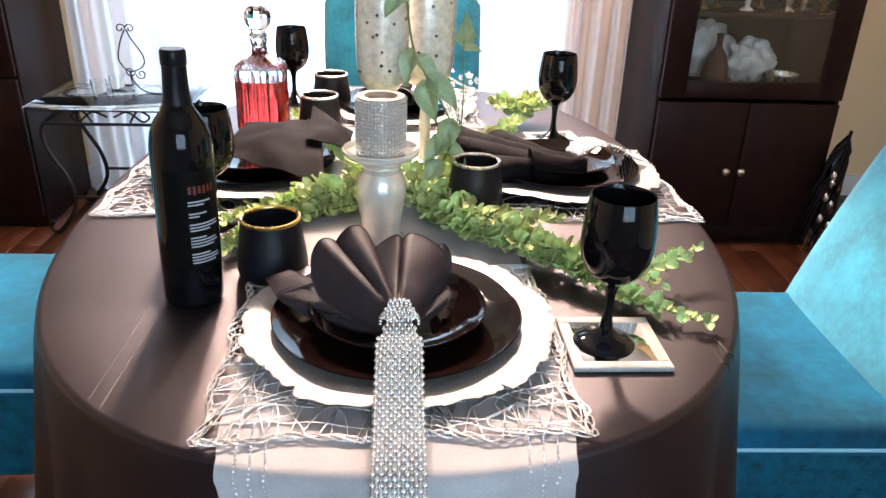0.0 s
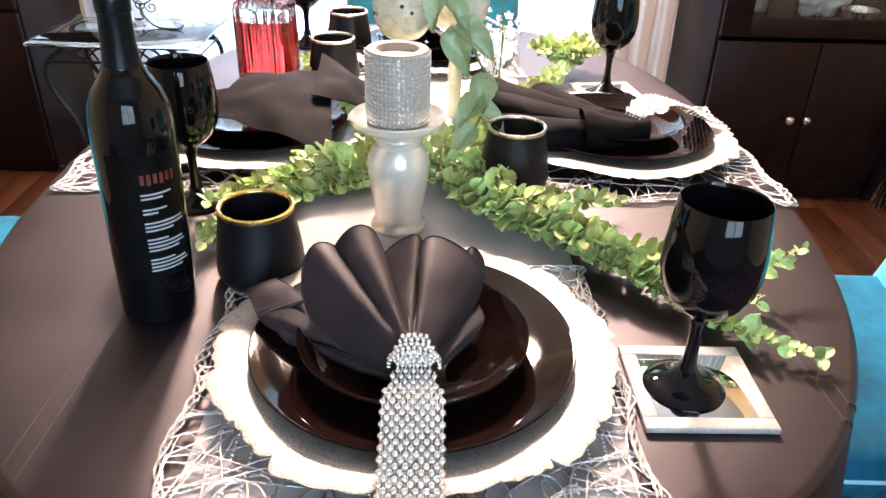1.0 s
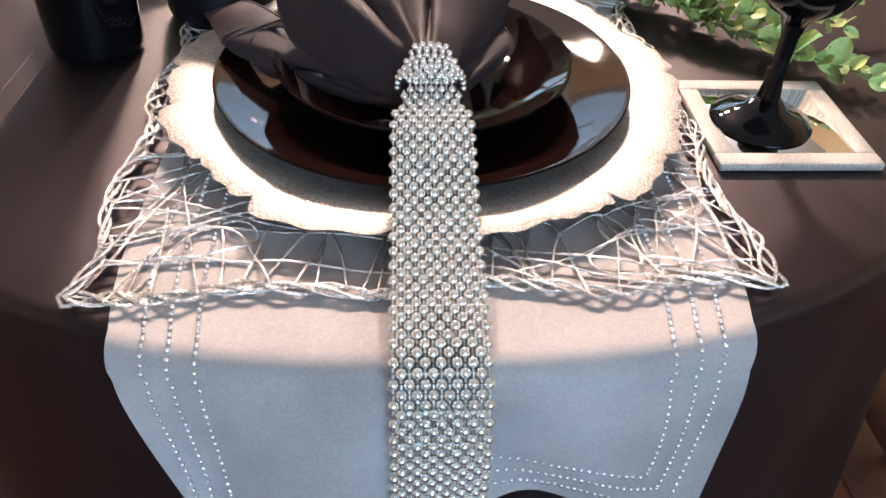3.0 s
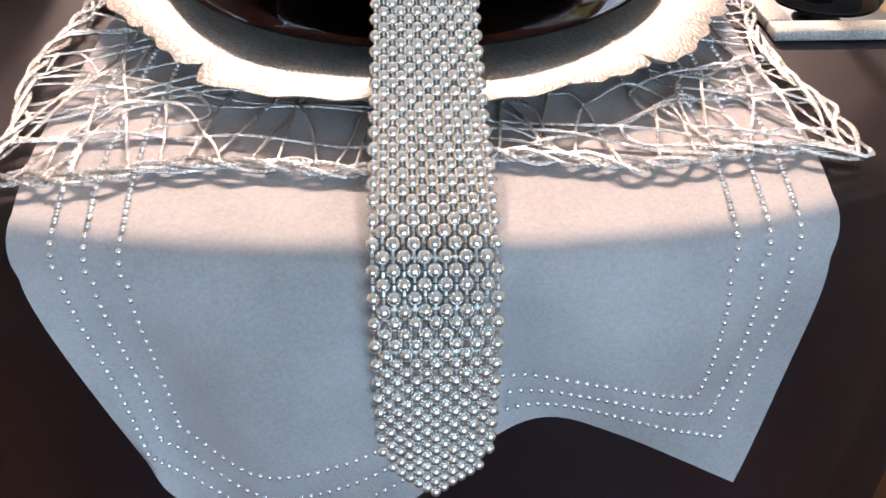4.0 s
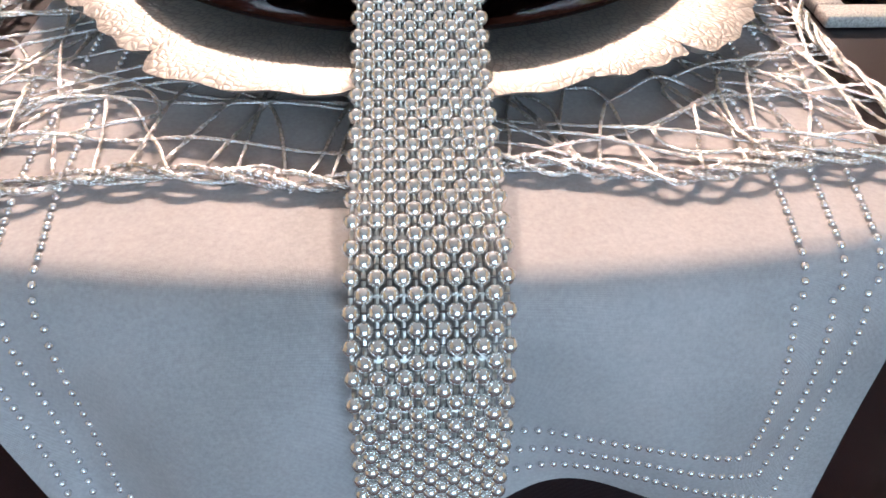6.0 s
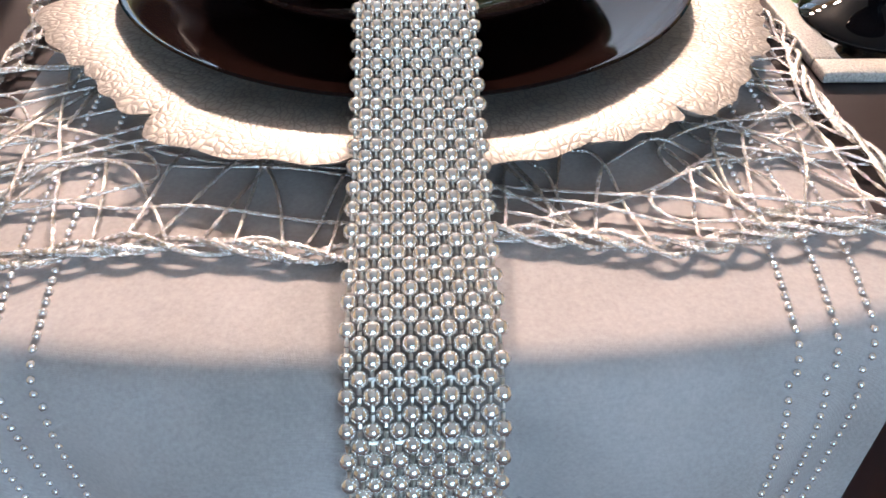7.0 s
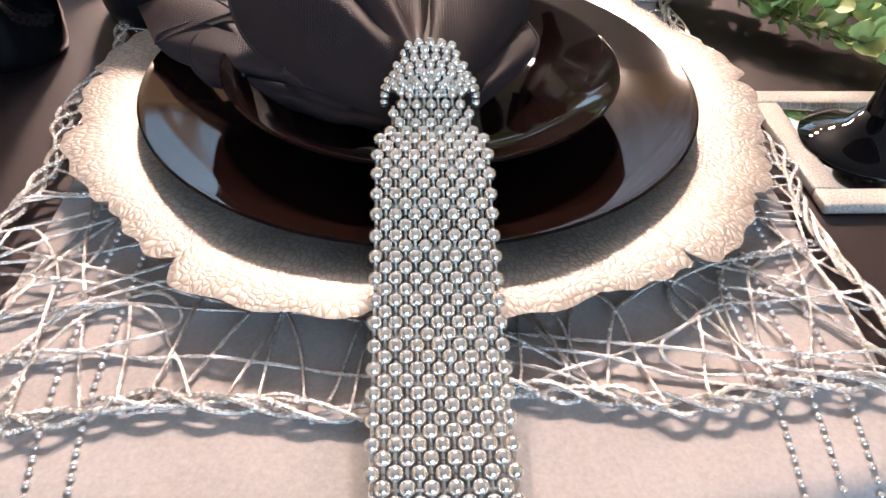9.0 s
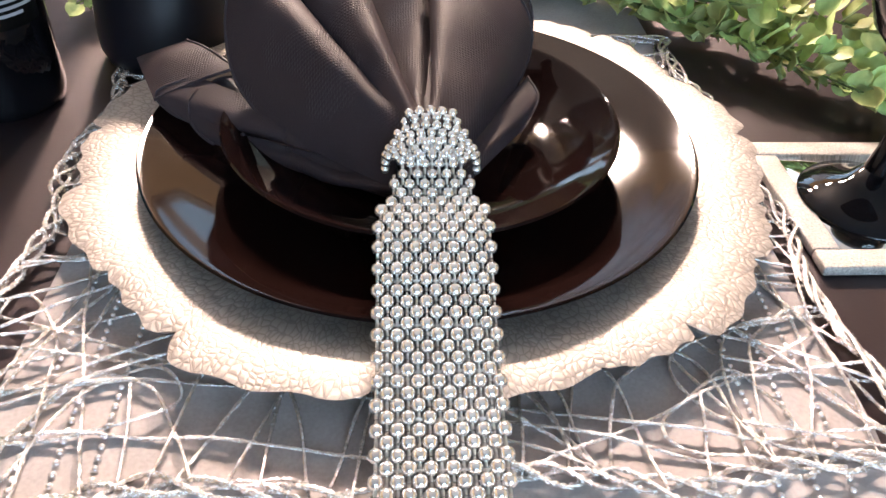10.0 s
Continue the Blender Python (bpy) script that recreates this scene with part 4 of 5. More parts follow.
# ---- mosaic vases ----
def vase(x, y, r, z0, h, label):
    c = thing("mosaic_vase", label, "vase", (x, y, TOP + 0.002), group="mosaic vases")
    part("foot", lathe([(1e-4, 0), (0.040, 0.0), (0.042, 0.003), (0.030, 0.007), (0.012, 0.013), (0.009, 0.03), (0.0105, z0 * 0.5), (0.0085, z0 * 0.8), (0.013, z0 - 0.006), (1e-4, z0 - 0.004)], 40), PEWTER, c, "turned metallic foot")
    prof = [(1e-4, z0), (0.018, z0 + 0.001), (r * 0.75, z0 + 0.012), (r * 0.93, z0 + 0.030), (r, z0 + 0.07), (r * 1.02, z0 + h * 0.6), (r * 0.97, z0 + h), (r * 0.92, z0 + h), (r * 0.96, z0 + h * 0.6), (r * 0.94, z0 + 0.07), (r * 0.7, z0 + 0.02), (1e-4, z0 + 0.008)]
    bowl = part("bowl", lathe([tuple(q) for q in curve(prof[:7], 4)] + prof[7:], 56), MOSAIC, c, "champagne glass bowl")
    rr = random.Random(int(x * 1000) + 5)
    tess = mesh("mirror_tile", box(0.0045, 0.0045, 0.0012, 0.0003, 1), TESSERA, False)
    for k in range(30):
        a, z = rr.uniform(math.pi * 0.95, math.pi * 2.05), z0 + rr.uniform(0.03, min(h, 0.20))
        part("mirror_tile", tess, TESSERA, bowl, m=Matrix.Translation((r * 1.003 * math.cos(a), r * 1.003 * math.sin(a), z)) @ Matrix.Rotation(a, 4, 'Z') @ pose(0, 0, 0, 0, 90, 0) @ pose(0, 0, 0, 0, 0, 45))


vase(-0.026, 0.555, 0.041, 0.148, 0.22, "tall champagne mosaic glass vase with mirror tiles")
vase(0.046, 0.640, 0.047, 0.140, 0.24, "tall champagne mosaic glass vase on a slender foot")

# ---- decanter ----
dec = thing("decanter", "square cut-glass decanter half filled with red drink", "decanter", (-0.272, 0.862, TOP + 0.001))
dec.matrix_basis = pose(-0.272, 0.862, TOP + 0.001) @ Matrix.Diagonal((1.1, 1.1, 1, 1))


def fluted(r, z, n, depth, u):
    a = u * 2 * math.pi
    q = (abs(math.cos(a)) ** 5 + abs(math.sin(a)) ** 5) ** (-1 / 5)
    k = r * q * (1 + depth * math.cos(n * a))
    return k * math.cos(a), k * math.sin(a), z


dprof = [(0.001, 0.0), (0.036, 0.0), (0.042, 0.004), (0.0430, 0.012), (0.0430, 0.120), (0.0420, 0.128), (0.034, 0.137), (0.020, 0.143), (0.0135, 0.150), (0.0125, 0.166), (0.0150, 0.176), (0.0165, 0.180), (0.0120, 0.180), (0.0100, 0.166), (0.001, 0.150)]
part("body", sheet(lambda u, v: fluted(*dprof[min(14, round(v * 14))], 28, 0.03 if 0.2 < v < 0.36 else 0.0, u), 112, 14, True), CLEAR, dec, "clear cut glass body")
part("drink", sheet(lambda u, v: fluted(*[(0.001, 0.006), (0.037, 0.006), (0.0402, 0.010), (0.0402, 0.100), (0.0400, 0.101), (0.001, 0.101)][min(5, round(v * 5))], 28, 0.03 if 0.3 < v < 0.7 else 0.0, u), 112, 5, True), RED_DRINK, dec, "red drink")
part("stopper", lathe([(1e-4, 0.160), (0.0098, 0.162), (0.0110, 0.180), (0.0180, 0.184), (0.0130, 0.190), (0.0150, 0.196), (0.0225, 0.206), (0.0245, 0.218), (0.0220, 0.231), (0.012, 0.239), (1e-4, 0.241)], 10), CLEAR, dec, "faceted glass stopper", smooth=False)

# ---- greenery ----
def leaf_vf(ln, wd, cup=0.25):
    def fn(u, v):
        q = 2 * v - 1
        w = wd * 0.5 * (math.sin(math.pi * min(1, 0.06 + 0.94 * u) ** 0.85) ** 0.55) * (1 if u < 0.98 else 0.2)
        return q * w, u * ln, cup * ln * (0.5 * q * q - 0.6 * (u - 0.4) ** 2 + 0.1)
    return sheet(fn, 5, 4)


LEAVES = [mesh("leaf", leaf_vf(l, w, c), LEAF) for l, w, c in ((0.0150, 0.0125, 0.30), (0.0125, 0.0110, 0.2), (0.0175, 0.0135, 0.35), (0.0105, 0.0085, 0.25))]
LEAF_REF = [([tuple(q.co) for q in me.vertices], [tuple(q.vertices) for q in me.polygons]) for me in LEAVES]
garland = thing("garland", "pale green artificial eucalyptus garland lying along the table", "garland", (0, 0, 0))
count = [0]
loose = []


def sprig(points, step=0.0072, near=False, size=1.0, taper=0.75, seed=0, spread=1.0):
    """A stem with opposite pairs of round leaves."""
    r = random.Random(seed)
    pts = curve(points, 14)
    part("stem", tube(pts, [0.0013 * (1 - 0.6 * i / len(pts)) for i in range(len(pts))], 5), STEM_GREEN, garland)
    p = np.array(pts)
    seg = np.r_[0, np.cumsum(np.linalg.norm(np.diff(p, axis=0), axis=1))]
    s, k = 0.004, 0
    while s < seg[-1]:
        o = Vector([np.interp(s, seg, p[:, c]) for c in range(3)])
        d = (Vector([np.interp(min(seg[-1], s + 0.004), seg, p[:, c]) for c in range(3)]) - Vector([np.interp(max(0, s - 0.004), seg, p[:, c]) for c in range(3)])).normalized()
        sd = d.cross(Vector((0, 0, 1))).normalized()
        up = sd.cross(d)
        f = s / seg[-1]
        base = 90 * (k % 2) + r.uniform(-25, 25)
        for q in (0, 180):
            a = radians(base + q)
            out = (sd * math.cos(a) + up * (math.sin(a) * 0.8 + 0.25))
            out = (out * spread + d * r.uniform(0.25, 0.8)).normalized()
            if out.z < -0.25:
                out.z = -0.2
                out.normalize()
            face = (Vector((0, -0.45, 0.75)) - d * 0.4 + Vector([r.uniform(-0.7, 0.7) for _ in range(3)])).normalized()
            xx = out.cross(face).normalized()
            zz = xx.cross(out)
            g = 1.62 * size * (1 - (1 - taper) * f) * r.uniform(0.75, 1.15)
            m = Matrix.Translation(o + out * 0.002) @ Matrix((xx, out, zz)).transposed().to_4x4() @ Matrix.Scale(g, 4)
            z_low = o.z + out.z * 0.016 * g
            if z_low < TOP + 0.003:
                m = Matrix.Translation((0, 0, TOP + 0.004 - z_low)) @ m
            which = r.randrange(4) if f < 0.85 else 3
            if near and count[0] < 295:
                part("leaf", LEAVES[which], LEAF, garland, m=m)
                count[0] += 1
            else:
                loose.append(moved(LEAF_REF[which], m))
        s += step * r.uniform(0.8, 1.25)
        k += 1


G = TOP
sprig([(0.05, 0.335, G + .018), (0.10, 0.295, G + .022), (0.155, 0.250, G + .018), (0.215, 0.180, G + .020), (0.262, 0.125, G + .016), (0.305, 0.090, G + .014), (0.350, 0.066, G + .010)], near=True, seed=1)
sprig([(0.22, 0.185, G + .018), (0.27, 0.165, G + .022), (0.32, 0.175, G + .028), (0.355, 0.190, G + .034), (0.384, 0.204, G + .040)], near=True, size=0.8, seed=2, step=0.009)
sprig([(0.13, 0.275, G + .020), (0.19, 0.215, G + .034), (0.235, 0.185, G + .040), (0.275, 0.150, G + .040), (0.312, 0.118, G + .030)], near=True, size=0.95, seed=3)
sprig([(0.06, 0.360, G + .020), (0.12, 0.335, G + .026), (0.18, 0.338, G + .022), (0.238, 0.350, G + .020)], near=True, size=0.9, seed=4)
sprig([(0.02, 0.40, G + .02), (0.055, 0.355, G + .026), (0.085, 0.315, G + .028), (0.13, 0.275, G + .014)], near=True, seed=5, size=1.05)
sprig([(0.02, 0.46, G + .02), (-0.06, 0.43, G + .025), (-0.13, 0.395, G + .022), (-0.205, 0.368, G + .020), (-0.245, 0.33, G + .016)], seed=6)
sprig([(0.0, 0.44, G + .02), (-0.07, 0.395, G + .018), (-0.14, 0.350, G + .018), (-0.19, 0.30, G + .018), (-0.222, 0.235, G + .018)], seed=7)
sprig([(-0.05, 0.42, G + .03), (-0.11, 0.43, G + .035), (-0.16, 0.42, G + .03)], seed=8)
sprig([(0.03, 0.48, G + .02), (0.09, 0.44, G + .03), (0.10, 0.39, G + .03), (0.08, 0.35, G + .03)], seed=9)
sprig([(0.05, 0.50, G + .03), (0.08, 0.55, G + .03), (0.12, 0.62, G + .02), (0.16, 0.72, G + .02), (0.22, 0.83, G + .02), (0.27, 0.92, G + .02)], seed=10)
sprig([(-0.05, 0.52, G + .03), (-0.09, 0.60, G + .03), (-0.12, 0.70, G + .02), (-0.17, 0.80, G + .02), (-0.22, 0.92, G + .02)], seed=11)
for i in range(9):
    a = rng.uniform(0, 6.28)
    sprig([(0.255, 0.93, G + .02), (0.255 + 0.03 * math.cos(a), 0.93 + 0.03 * math.sin(a), G + .045), (0.255 + 0.065 * math.cos(a), 0.93 + 0.06 * math.sin(a), G + .05)], seed=20 + i, size=1.1)
sprig([(0.04, 0.38, G + .012), (0.09, 0.325, G + .012), (0.14, 0.285, G + .010), (0.19, 0.235, G + .012), (0.24, 0.165, G + .010), (0.285, 0.115, G + .010)], seed=60)
sprig([(0.07, 0.35, G + .034), (0.12, 0.305, G + .040), (0.165, 0.265, G + .036), (0.205, 0.215, G + .038)], seed=61)
sprig([(-0.02, 0.42, G + .030), (-0.08, 0.41, G + .034), (-0.14, 0.385, G + .034), (-0.19, 0.345, G + .028)], seed=62)
sprig([(0.0, 0.45, G + .012), (-0.09, 0.435, G + .012), (-0.16, 0.405, G + .012), (-0.215, 0.38, G + .012)], seed=63)
sprig([(-0.10, 0.39, G + .012), (-0.15, 0.37, G + .012), (-0.20, 0.325, G + .012), (-0.228, 0.265, G + .012)], seed=64)
for i in range(14):
    a, o = rng.uniform(0, 6.28), (rng.uniform(-0.08, 0.10), rng.uniform(0.40, 0.50))
    sprig([(o[0], o[1], G + .015), (o[0] + 0.03 * math.cos(a), o[1] + 0.03 * math.sin(a), G + .03), (o[0] + 0.06 * math.cos(a), o[1] + 0.05 * math.sin(a), G + .025)], seed=40 + i)
part("foliage", join(*loose), LEAF, garland, kind="stuff")

# trailing ivy in the vases
def ivy_vf(ln, wd):
    def fn(u, v):
        q = 2 * v - 1
        w = wd * 0.5 * (min(1, u / 0.22) ** 0.6) * (1 - max(0, (u - 0.22) / 0.78) ** 1.5)
        return q * w, u * ln - 0.10 * ln * (abs(q) ** 1.5) * (u < 0.3), ln * (0.18 * abs(q) ** 1.3 - 0.35 * (u - 0.3) ** 2 + 0.03 * math.sin(9 * u + 4 * q))
    return sheet(fn, 12, 8)


ivy = thing("ivy_vine", "trailing artificial ivy with broad pale green leaves in the vases", "plant", (0, 0, 0))
IVY_LEAF = mesh("leaf", ivy_vf(0.062, 0.040), IVY)


def ivy_leaf(o, tip, g, roll=0.0):
    o, tip = Vector(o), Vector(tip)
    y = (tip - o).normalized()
    z = Vector((math.sin(roll) * 0.9, -0.8, 0.5 + 0.4 * math.cos(roll)))
    x = y.cross(z).normalized()
    z = x.cross(y)
    part("leaf", IVY_LEAF, IVY, ivy, m=Matrix.Translation(o) @ Matrix((x, y, z)).transposed().to_4x4() @ Matrix.Scale(g, 4))


vine = [(0.0, 0.56, 1.15), (0.012, 0.515, 1.05), (0.022, 0.500, 0.99), (0.045, 0.490, 0.945), (0.072, 0.480, 0.900), (0.085, 0.470, 0.865), (0.065, 0.455, 0.82)]
part("stem", tube(curve(vine, 10), 0.0016, 5), STEM_GREEN, ivy)
for o, tip, g, roll in (((0.010, 0.515, 1.075), (-0.02, 0.50, 1.035), 0.85, 0.2), ((0.022, 0.50, 0.985), (0.010, 0.49, 0.93), 0.85, -0.7), ((0.030, 0.50, 0.975), (0.062, 0.48, 0.93), 0.8, 0.5),
                        ((0.046, 0.49, 0.945), (0.090, 0.47, 0.905), 1.0, 0.2), ((0.040, 0.49, 0.940), (0.060, 0.47, 0.875), 1.0, -0.6), ((0.080, 0.475, 0.885), (0.060, 0.455, 0.835), 0.9, 0.3),
                        ((0.075, 0.47, 0.860), (0.035, 0.45, 0.815), 0.9, -0.5), ((0.070, 0.47, 0.850), (0.105, 0.455, 0.82), 0.8, 0.7), ((0.065, 0.455, 0.825), (0.03, 0.43, 0.79), 0.75, 0.0)):
    ivy_leaf(o, tip, g, roll)
sprig_stem = [(0.105, 0.60, 0.80), (0.108, 0.595, 0.90), (0.104, 0.59, 0.97), (0.107, 0.59, 1.03)]
part("stem", tube(curve(sprig_stem, 8), 0.0012, 5), STEM_GREEN, ivy)
ivy_leaf((0.105, 0.59, 0.985), (0.108, 0.575, 1.05), 0.8, 0.1)
ivy_leaf((0.105, 0.59, 0.975), (0.140, 0.575, 0.975), 0.5, 0.6)

# white filler flowers among the greenery
BLOSSOM = material("white_petal", (0.82, 0.83, 0.86), 0.6, vary=0.1, scale=200, bump=0.1)


def blossom_vf(r):
    """Five cupped petals round a small centre."""
    bits = [moved(sheet(lambda u, v: ((2 * v - 1) * 0.42 * r * math.sin(math.pi * min(1, 0.12 + 0.85 * u)), u * r, 0.35 * r * u * u), 4, 3), pose(0, 0, 0, 0, 0, 72 * k)) for k in range(5)]
    return join(*bits, moved(ball(0.22 * r, 4, 6), pose(0, 0, 0.1 * r)))


flowers = thing("flower_spray", "spray of small white artificial flowers beside the vases", "flowers", (0.115, 0.80, TOP + 0.003))
fx = random.Random(17)
BLOOMS = [mesh("blossom", blossom_vf(r), BLOSSOM) for r in (0.0065, 0.0085)]
for i in range(16):
    a, ln, tilt = fx.uniform(0, 6.28), fx.uniform(0.05, 0.125), fx.uniform(0.1, 0.5)
    end = Vector((ln * tilt * math.cos(a), ln * tilt * math.sin(a), ln))
    part("stem", tube(curve([(0, 0, 0), tuple(end * 0.5 + Vector((0.004, -0.003, 0))), tuple(end)], 5), 0.0007, 4), STEM_GREEN, flowers)
    for k in range(4):
        o = end * (1 - 0.13 * k) + Vector([fx.uniform(-0.009, 0.009) for _ in range(3)])
        part("blossom", BLOOMS[fx.randrange(2)], BLOSSOM, flowers, m=Matrix.Translation(o) @ pose(0, 0, 0, fx.uniform(10, 80), fx.uniform(-40, 40), fx.uniform(-60, 60)))

# ---- chairs ----
def puff(sx, sy, sz, bev):
    return box(sx, sy, sz, bev, 5)


def chair(at, turn, label):
    c = thing("dining_chair", label, "chair", at, turn, group="teal velvet chairs")
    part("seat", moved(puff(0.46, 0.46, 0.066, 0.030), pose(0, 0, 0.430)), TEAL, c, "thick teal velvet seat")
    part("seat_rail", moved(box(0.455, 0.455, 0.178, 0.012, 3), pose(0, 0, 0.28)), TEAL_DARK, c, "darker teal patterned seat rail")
    loop_pts = [(0.229 * sx, 0.229 * sy, 0.460) for sx, sy in ((-1, -1), (1, -1), (1, 1), (-1, 1))]
    edge = [Vector(loop_pts[i]).lerp(Vector(loop_pts[(i + 1) % 4]), k / 10) for i in range(4) for k in range(10)]
    part("piping", tube(edge, 0.004, 6, True), PIPING, c, "pale piping")

    def back(u, v):
        a = u * 2 * math.pi
        w = (0.235 + 0.012 * v) * (1 - 0.25 * max(0, v - 0.86) / 0.14)
        q = (abs(math.cos(a)) ** 4 + abs(math.sin(a)) ** 4) ** -0.25
        end = 0.02 if v in (0.0, 1.0) else 1
        return w * q * math.cos(a) * end, 0.215 + 0.17 * v + 0.06 * v * v + 0.045 * q * math.sin(a) * end, 0.44 + 0.56 * v - 0.03 * v * (math.cos(a) ** 2)
    part("backrest", sheet(back, 64, 28, True), TEAL_LIT_BACK, c, "tall teal velvet backrest")
    for x in (-0.19, 0.19):
        for y in (-0.19, 0.19):
            part("leg", moved(lathe([(1e-4, 0), (0.014, 0), (0.022, 0.28), (1e-4, 0.285)], 12), pose(x, y, 0)), ESPRESSO, c)
    return c


chair_one = chair((0.585, 0.45, 0), -91, "teal velvet dining chair pushed up to the dark tablecloth")
copy_thing(chair_one, pose(-0.64, 0.61, 0, 0, 0, 90))
copy_thing(chair_one, pose(0.01, 1.42, 0, 0, 0, 0))

# ---- display cabinet ----
cab = thing("display_cabinet", "dark espresso display cabinet with a glazed upper door", "cabinet", (1.262, 1.97, 0))
CWD, CDP = 0.68, 0.44
for sx in (-1, 1):
    part("side_panel", box(0.02, CDP, 1.9, 0.002, 1, (sx * (CWD / 2 - 0.01), CDP / 2 + 0.02, 0)), ESPRESSO, cab)
part("back_panel", box(CWD - 0.044, 0.015, 1.9, 0.001, 1, (0, CDP + 0.01, 0)), ESPRESSO, cab)
part("plinth", box(CWD - 0.044, CDP - 0.03, 0.08, 0.002, 1, (0, CDP / 2 + 0.02, 0)), ESPRESSO, cab)
part("shelf", box(CWD - 0.044, CDP - 0.03, 0.02, 0.002, 1, (0, CDP / 2 + 0.02, 0.585)), ESPRESSO, cab)
part("top", box(CWD + 0.04, CDP + 0.03, 0.05, 0.008, 2, (0, CDP / 2 + 0.02, 1.9)), ESPRESSO, cab)
for sx in (-1, 1):
    d = part("door", box(0.33, 0.02, 0.48, 0.003, 2, (sx * 0.167, 0.005, 0.085)), ESPRESSO, cab)
    part("knob", moved(lathe([(1e-4, 0), (0.006, 0), (0.005, 0.012), (0.014, 0.018), (0.015, 0.024), (0.010, 0.030), (1e-4, 0.031)], 20), pose(-0.024 + sx * 0.029, -0.005, 0.312, 90)), KNOB, d, "brushed nickel knob")
gd = part("glass_door", join(box(0.09, 0.022, 1.28, 0.003, 2, (-0.29, 0.005, 0.58)), box(0.09, 0.022, 1.28, 0.003, 2, (0.29, 0.005, 0.58)),
                             box(0.492, 0.022, 0.06, 0.003, 2, (0, 0.005, 0.58)), box(0.492, 0.022, 0.08, 0.003, 2, (0, 0.005, 1.78))), ESPRESSO, cab, "glazed door frame")
pn = part("pane", box(0.49, 0.004, 1.14, 0, 1, (0, 0.008, 0.64)), CLEAR, gd, smooth=False)
pn.visible_shadow = False
part("shelf", box(0.63, 0.36, 0.018, 0.002, 1, (0, 0.22, 0.855)), ESPRESSO, cab)
part("shelf", box(0.63, 0.36, 0.018, 0.002, 1, (0, 0.22, 1.20)), ESPRESSO, cab)
CBX, CBY = 1.262, 2.12
solid("liquor_bottle", lathe([(1e-4, 0), (0.044, 0), (0.050, 0.01), (0.048, 0.06), (0.032, 0.105), (0.014, 0.128), (0.011, 0.140), (0.011, 0.165), (0.013, 0.166), (0.013, 0.178), (1e-4, 0.18)], 32), AMBER,
      "squat dark amber liquor bottle in a glazed cabinet", "bottle", (CBX - 0.09, CBY, 0.606))


def crumple(sx, sy, sz, seed):
    def fn(u, v):
        a, b = u * 2 * math.pi, math.pi * v
        d = Vector((math.sin(b) * math.cos(a), math.sin(b) * math.sin(a), -math.cos(b)))
        k = 1 + 0.35 * noise.noise(d * 2.3 + Vector((seed, 0, 0))) + 0.12 * noise.noise(d * 7 + Vector((0, seed, 0)))
        return d.x * sx * k, d.y * sy * k, max(0, sz + d.z * sz * k)
    return sheet(fn, 40, 24, True)


solid("tissue_wrap", crumple(0.11, 0.06, 0.10, 3), PAPER, "crumpled pale tissue wrapping in a glazed cabinet", "wrapping", (CBX - 0.10, CBY + 0.12, 0.606))
solid("tissue_wrap", crumple(0.09, 0.06, 0.075, 9), PAPER, "crumpled pale tissue wrapping beside a bottle", "wrapping", (CBX + 0.06, CBY + 0.05, 0.606))
solid("glass_bowl", lathe([(1e-4, 0), (0.03, 0), (0.034, 0.006), (0.05, 0.02), (0.058, 0.05), (0.056, 0.05), (0.047, 0.022), (1e-4, 0.01)], 24), SILVER_RIM,
      "small bright silver bowl in a glazed cabinet", "bowl", (CBX + 0.14, CBY - 0.06, 0.606))
for i, (dx, dz, mt) in enumerate(((-0.20, 0.05, BRASS), (-0.13, 0.07, BRASS), (-0.04, 0.06, PAPER), (0.03, 0.09, BRASS), (0.11, 0.06, SILVER_RIM), (0.19, 0.08, SILVER_RIM), (0.24, 0.05, BRASS))):
    solid("keepsake", join(lathe([(1e-4, 0), (0.022, 0), (0.024, 0.004), (0.008, 0.014), (0.010, dz * 0.6), (0.028, dz * 0.9), (0.030, dz * 1.2), (0.020, dz * 1.6), (1e-4, dz * 1.65)], 16)), mt,
          "small metallic keepsake on a cabinet shelf", "ornament", (CBX + dx, CBY - 0.06 + 0.05 * (i % 2), 0.8735), group="cabinet keepsakes")
# dark tassel beside the cabinet
tas = thing("tassel", "black feathery tassel with pale beads beside the cabinet", "tassel", (1.640, 1.930, 0.0))
tr = random.Random(3)
fr = []
for i in range(110):
    a, ln = tr.uniform(0, 6.28), tr.uniform(0.14, 0.36)
    z0 = tr.uniform(0.22, 0.47)
    k = tr.random()
    fr.append(tube([(-0.03 * (0.47 - z0), 0, z0), (0.03 * math.cos(a) - 0.02, 0.03 * math.sin(a), z0 - ln * 0.3), (0.06 * math.cos(a) * k - 0.05, 0.05 * math.sin(a), max(0.004, z0 - ln))], [0.004, 0.006, 0.0015], 4))
part("fringe", join(*fr), FOIL, tas, kind="stuff")
part("cord", tube([(-0.03, 0, 0.004), (-0.015, 0, 0.3), (0.0, 0.0, 0.48)], 0.006, 6), FOIL, tas)
for i in range(9):
    part("bead", moved(lathe([(1e-4, -0.020), (0.008, -0.012), (0.011, 0.0), (0.007, 0.012), (1e-4, 0.018)], 10), pose(-0.045 + 0.022 * math.sin(i * 2.3), -0.05, 0.10 + 0.028 * i)), SILVER_RIM if i % 3 else AMBER, tas)

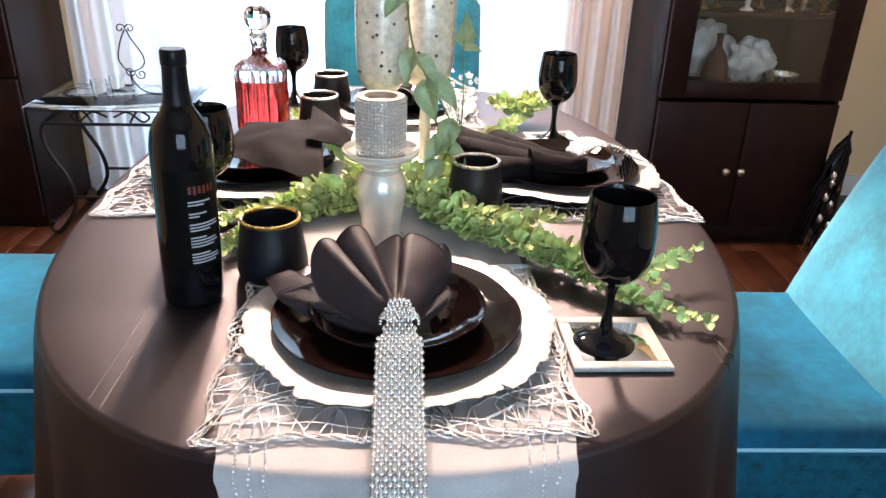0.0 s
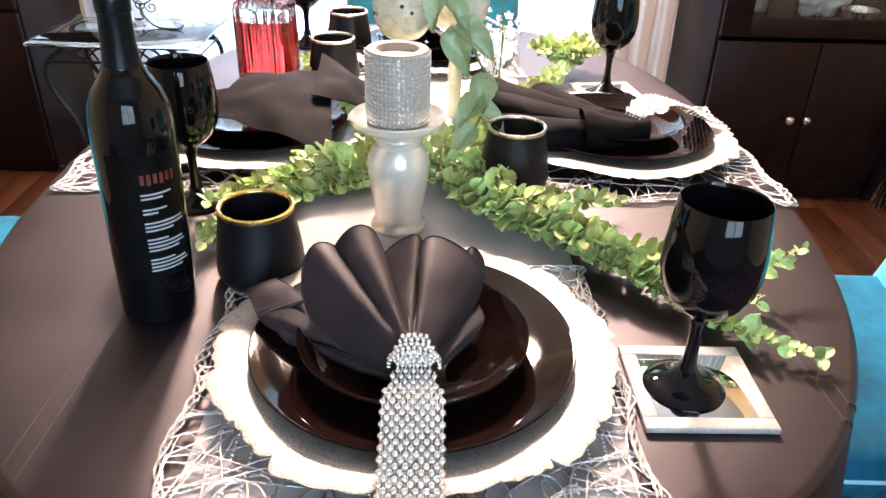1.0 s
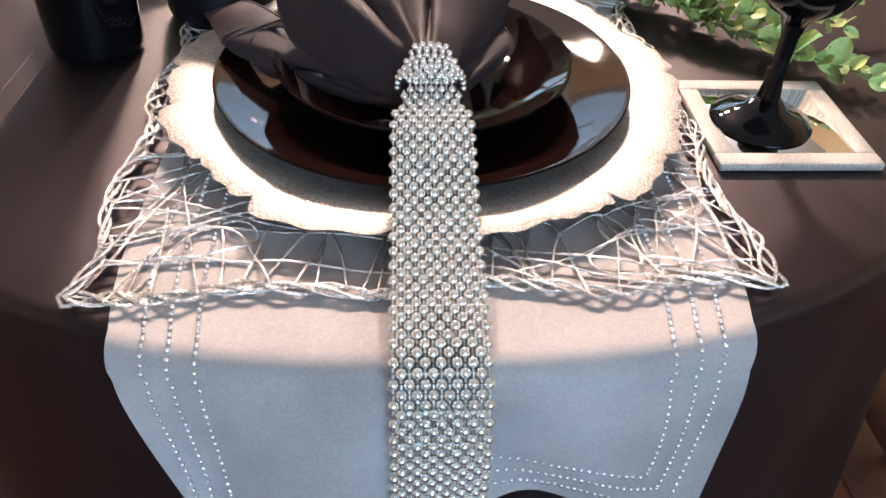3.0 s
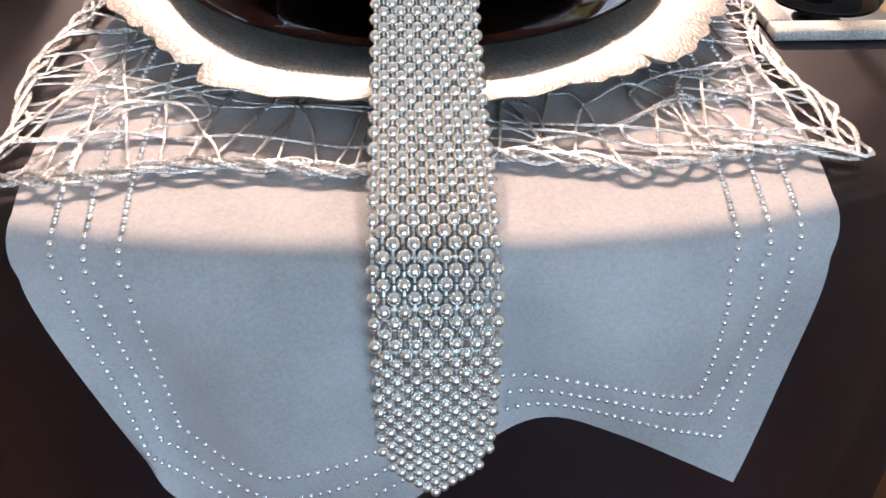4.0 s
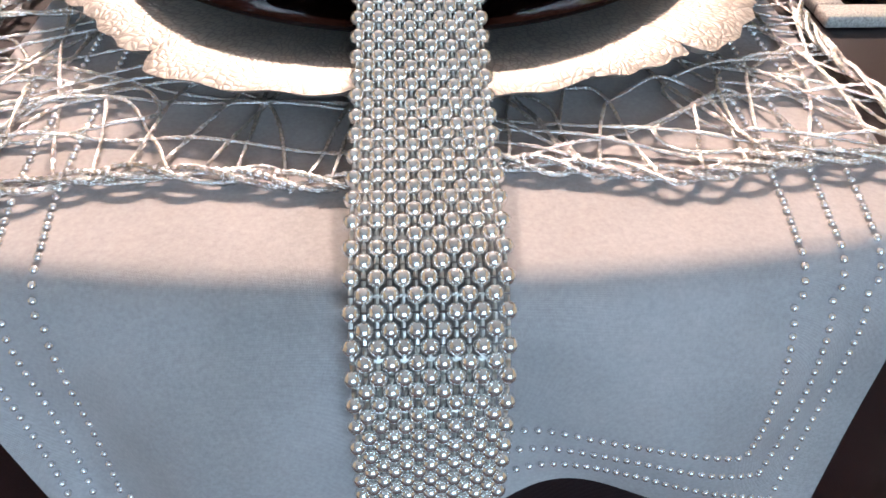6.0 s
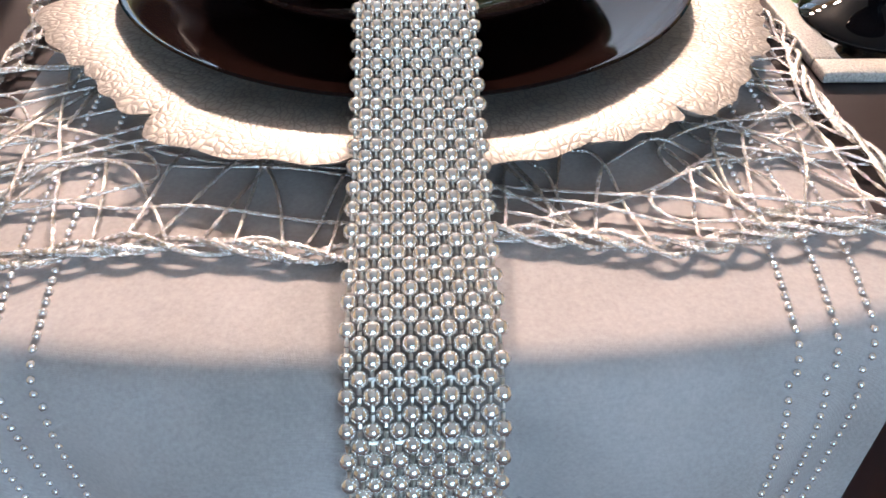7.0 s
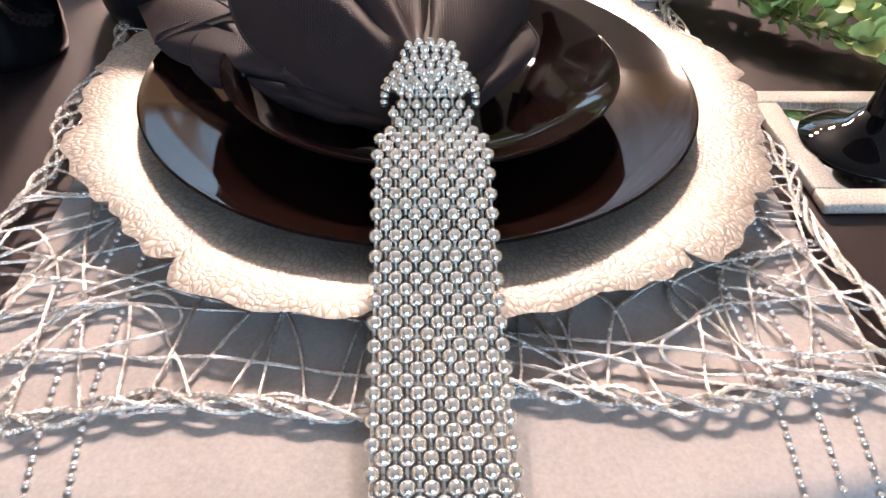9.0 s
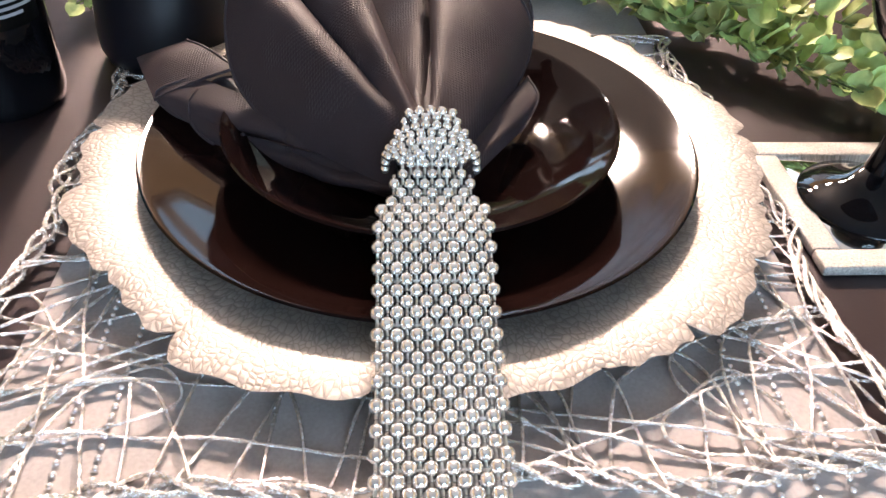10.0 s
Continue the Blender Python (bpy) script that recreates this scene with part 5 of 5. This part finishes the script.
# ---- dark cupboard and glass console ----
cup = thing("cupboard", "tall dark espresso cupboard against the wall", "cabinet", (-1.66, 2.10, 0))
part("body", join(box(0.62, 0.44, 1.9, 0.004, 2, (0, 0.23, 0)), box(0.66, 0.48, 0.05, 0.008, 2, (0, 0.23, 1.9))), ESPRESSO, cup)
for sx in (-1, 1):
    part("door", box(0.30, 0.018, 0.52, 0.003, 2, (sx * 0.154, -0.002, 0.05)), ESPRESSO, cup)
    part("door", box(0.30, 0.018, 1.28, 0.003, 2, (sx * 0.154, -0.002, 0.585)), ESPRESSO, cup)

con = thing("console_table", "small glass topped console table on scrolled iron legs", "table", (-1.03, 2.21, 0))
part("glass_top", box(0.56, 0.42, 0.010, 0.004, 2, (0, 0, 0.49)), GREENISH, con, "clear glass top")
for z, g in ((0.482, 0.007), (0.43, 0.006)):
    part("frame", tube([(-0.24, -0.17, z), (0.24, -0.17, z), (0.24, 0.17, z), (-0.24, 0.17, z)], g, 6, True), IRON, con)
for sx in (-1, 1):
    for sy in (-1, 1):
        x, y = 0.22 * sx, 0.165 * sy
        part("leg", tube(curve([(x * 0.75, y, 0.482), (x * 1.10, y, 0.42), (x * 1.12, y, 0.34), (x * 0.85, y, 0.22), (x * 0.80, y, 0.12), (x * 1.05, y, 0.03), (x * 1.2, y, 0.009), (x * 1.28, y, 0.03), (x * 1.22, y, 0.05)], 8), 0.008, 7), IRON, con)
        part("scroll", tube(curve([(x * 0.30, y, 0.436), (x * 0.45, y, 0.478), (x * 0.62, y, 0.458), (x * 0.5, y, 0.440), (x * 0.28, y, 0.474), (x * 0.05, y, 0.455)], 6), 0.004, 6), IRON, con)
for sy in (-1, 1):
    part("scroll", tube(curve([(0.0, 0.165 * sy, 0.05), (0.05, 0.165 * sy, 0.11), (0.0, 0.165 * sy, 0.16), (-0.05, 0.165 * sy, 0.11), (0.0, 0.165 * sy, 0.05), (0.10, 0.165 * sy, 0.03), (0.17, 0.165 * sy, 0.10)], 8), 0.006, 6), IRON, con)
    part("stretcher", tube([(-0.18, 0.165 * sy, 0.15), (0.18, 0.165 * sy, 0.15)], 0.006, 6), IRON, con)

easel = thing("iron_easel", "scrolled wrought iron easel on the glass console", "easel", (-1.00, 2.28, 0.5005))


def spiral(cx, cz, r, a0, turns, sgn):
    return [(cx + r * (1 - 0.75 * k / 16) * math.cos(a0 + sgn * turns * 6.28 * k / 16), 0, cz + r * (1 - 0.75 * k / 16) * math.sin(a0 + sgn * turns * 6.28 * k / 16)) for k in range(17)]


part("frame", tube(curve([(-0.02, 0, 0.225), (-0.045, 0, 0.17), (-0.055, 0, 0.11), (-0.02, 0, 0.07), (0.03, 0, 0.09), (0.035, 0, 0.13), (0.0, 0, 0.19), (-0.015, 0, 0.225)], 8), 0.0028, 6), IRON, easel)
for q in (spiral(-0.035, 0.228, 0.018, 0, 1.1, 1), spiral(0.0, 0.228, 0.018, math.pi, 1.1, -1), spiral(-0.02, 0.07, 0.020, 0, 1.2, -1), spiral(0.02, 0.06, 0.020, math.pi, 1.2, 1)):
    part("scroll", tube(q, 0.0024, 6), IRON, easel)
part("foot", tube(curve([(-0.02, 0, 0.07), (0.0, -0.02, 0.03), (0.05, -0.05, 0.004), (0.13, -0.07, 0.004), (0.15, -0.075, 0.02)], 8), 0.0028, 6), IRON, easel)
part("foot", tube(curve([(-0.02, 0, 0.07), (-0.03, 0.03, 0.03), (-0.04, 0.06, 0.004), (-0.10, 0.07, 0.004)], 8), 0.0028, 6), IRON, easel)
for i, (x, y) in enumerate(((-1.12, 2.22), (-1.08, 2.30))):
    solid("tea_light_glass", lathe([(1e-4, 0), (0.022, 0), (0.026, 0.004), (0.030, 0.05), (0.028, 0.05), (0.024, 0.006), (1e-4, 0.005)], 24), CLEAR,
          "small clear glass on the glass console", "glass", (x, y, 0.5005), group="clear glasses on the console")

# ---- floor planks ----
PL = [mesh("plank", box(0.0885, ln, 0.015, 0.0015, 1), PLANK) for ln in (1.19, 0.89, 1.49)]
x = RX0 + 0.045
row = 0
while x < RX1:
    y = RY0 - rng.uniform(0, 0.8)
    while y < RY1:
        k = rng.randrange(3)
        ln = (1.19, 0.89, 1.49)[k] + 0.0015
        y0, y1 = max(y, RY0), min(y + ln, RY1)
        if y1 - y0 > 0.03:
            # boards at the walls are cut to length
            board = PL[k] if y1 - y0 > ln - 1e-6 else mesh("plank", box(0.0885, y1 - y0 - 0.0015, 0.015, 0.0015, 1), PLANK)
            part("plank", board, PLANK, floor, m=pose(x, (y0 + y1) / 2 - (RY0 + RY1) / 2, 0.1))
        y += ln
    x += 0.09
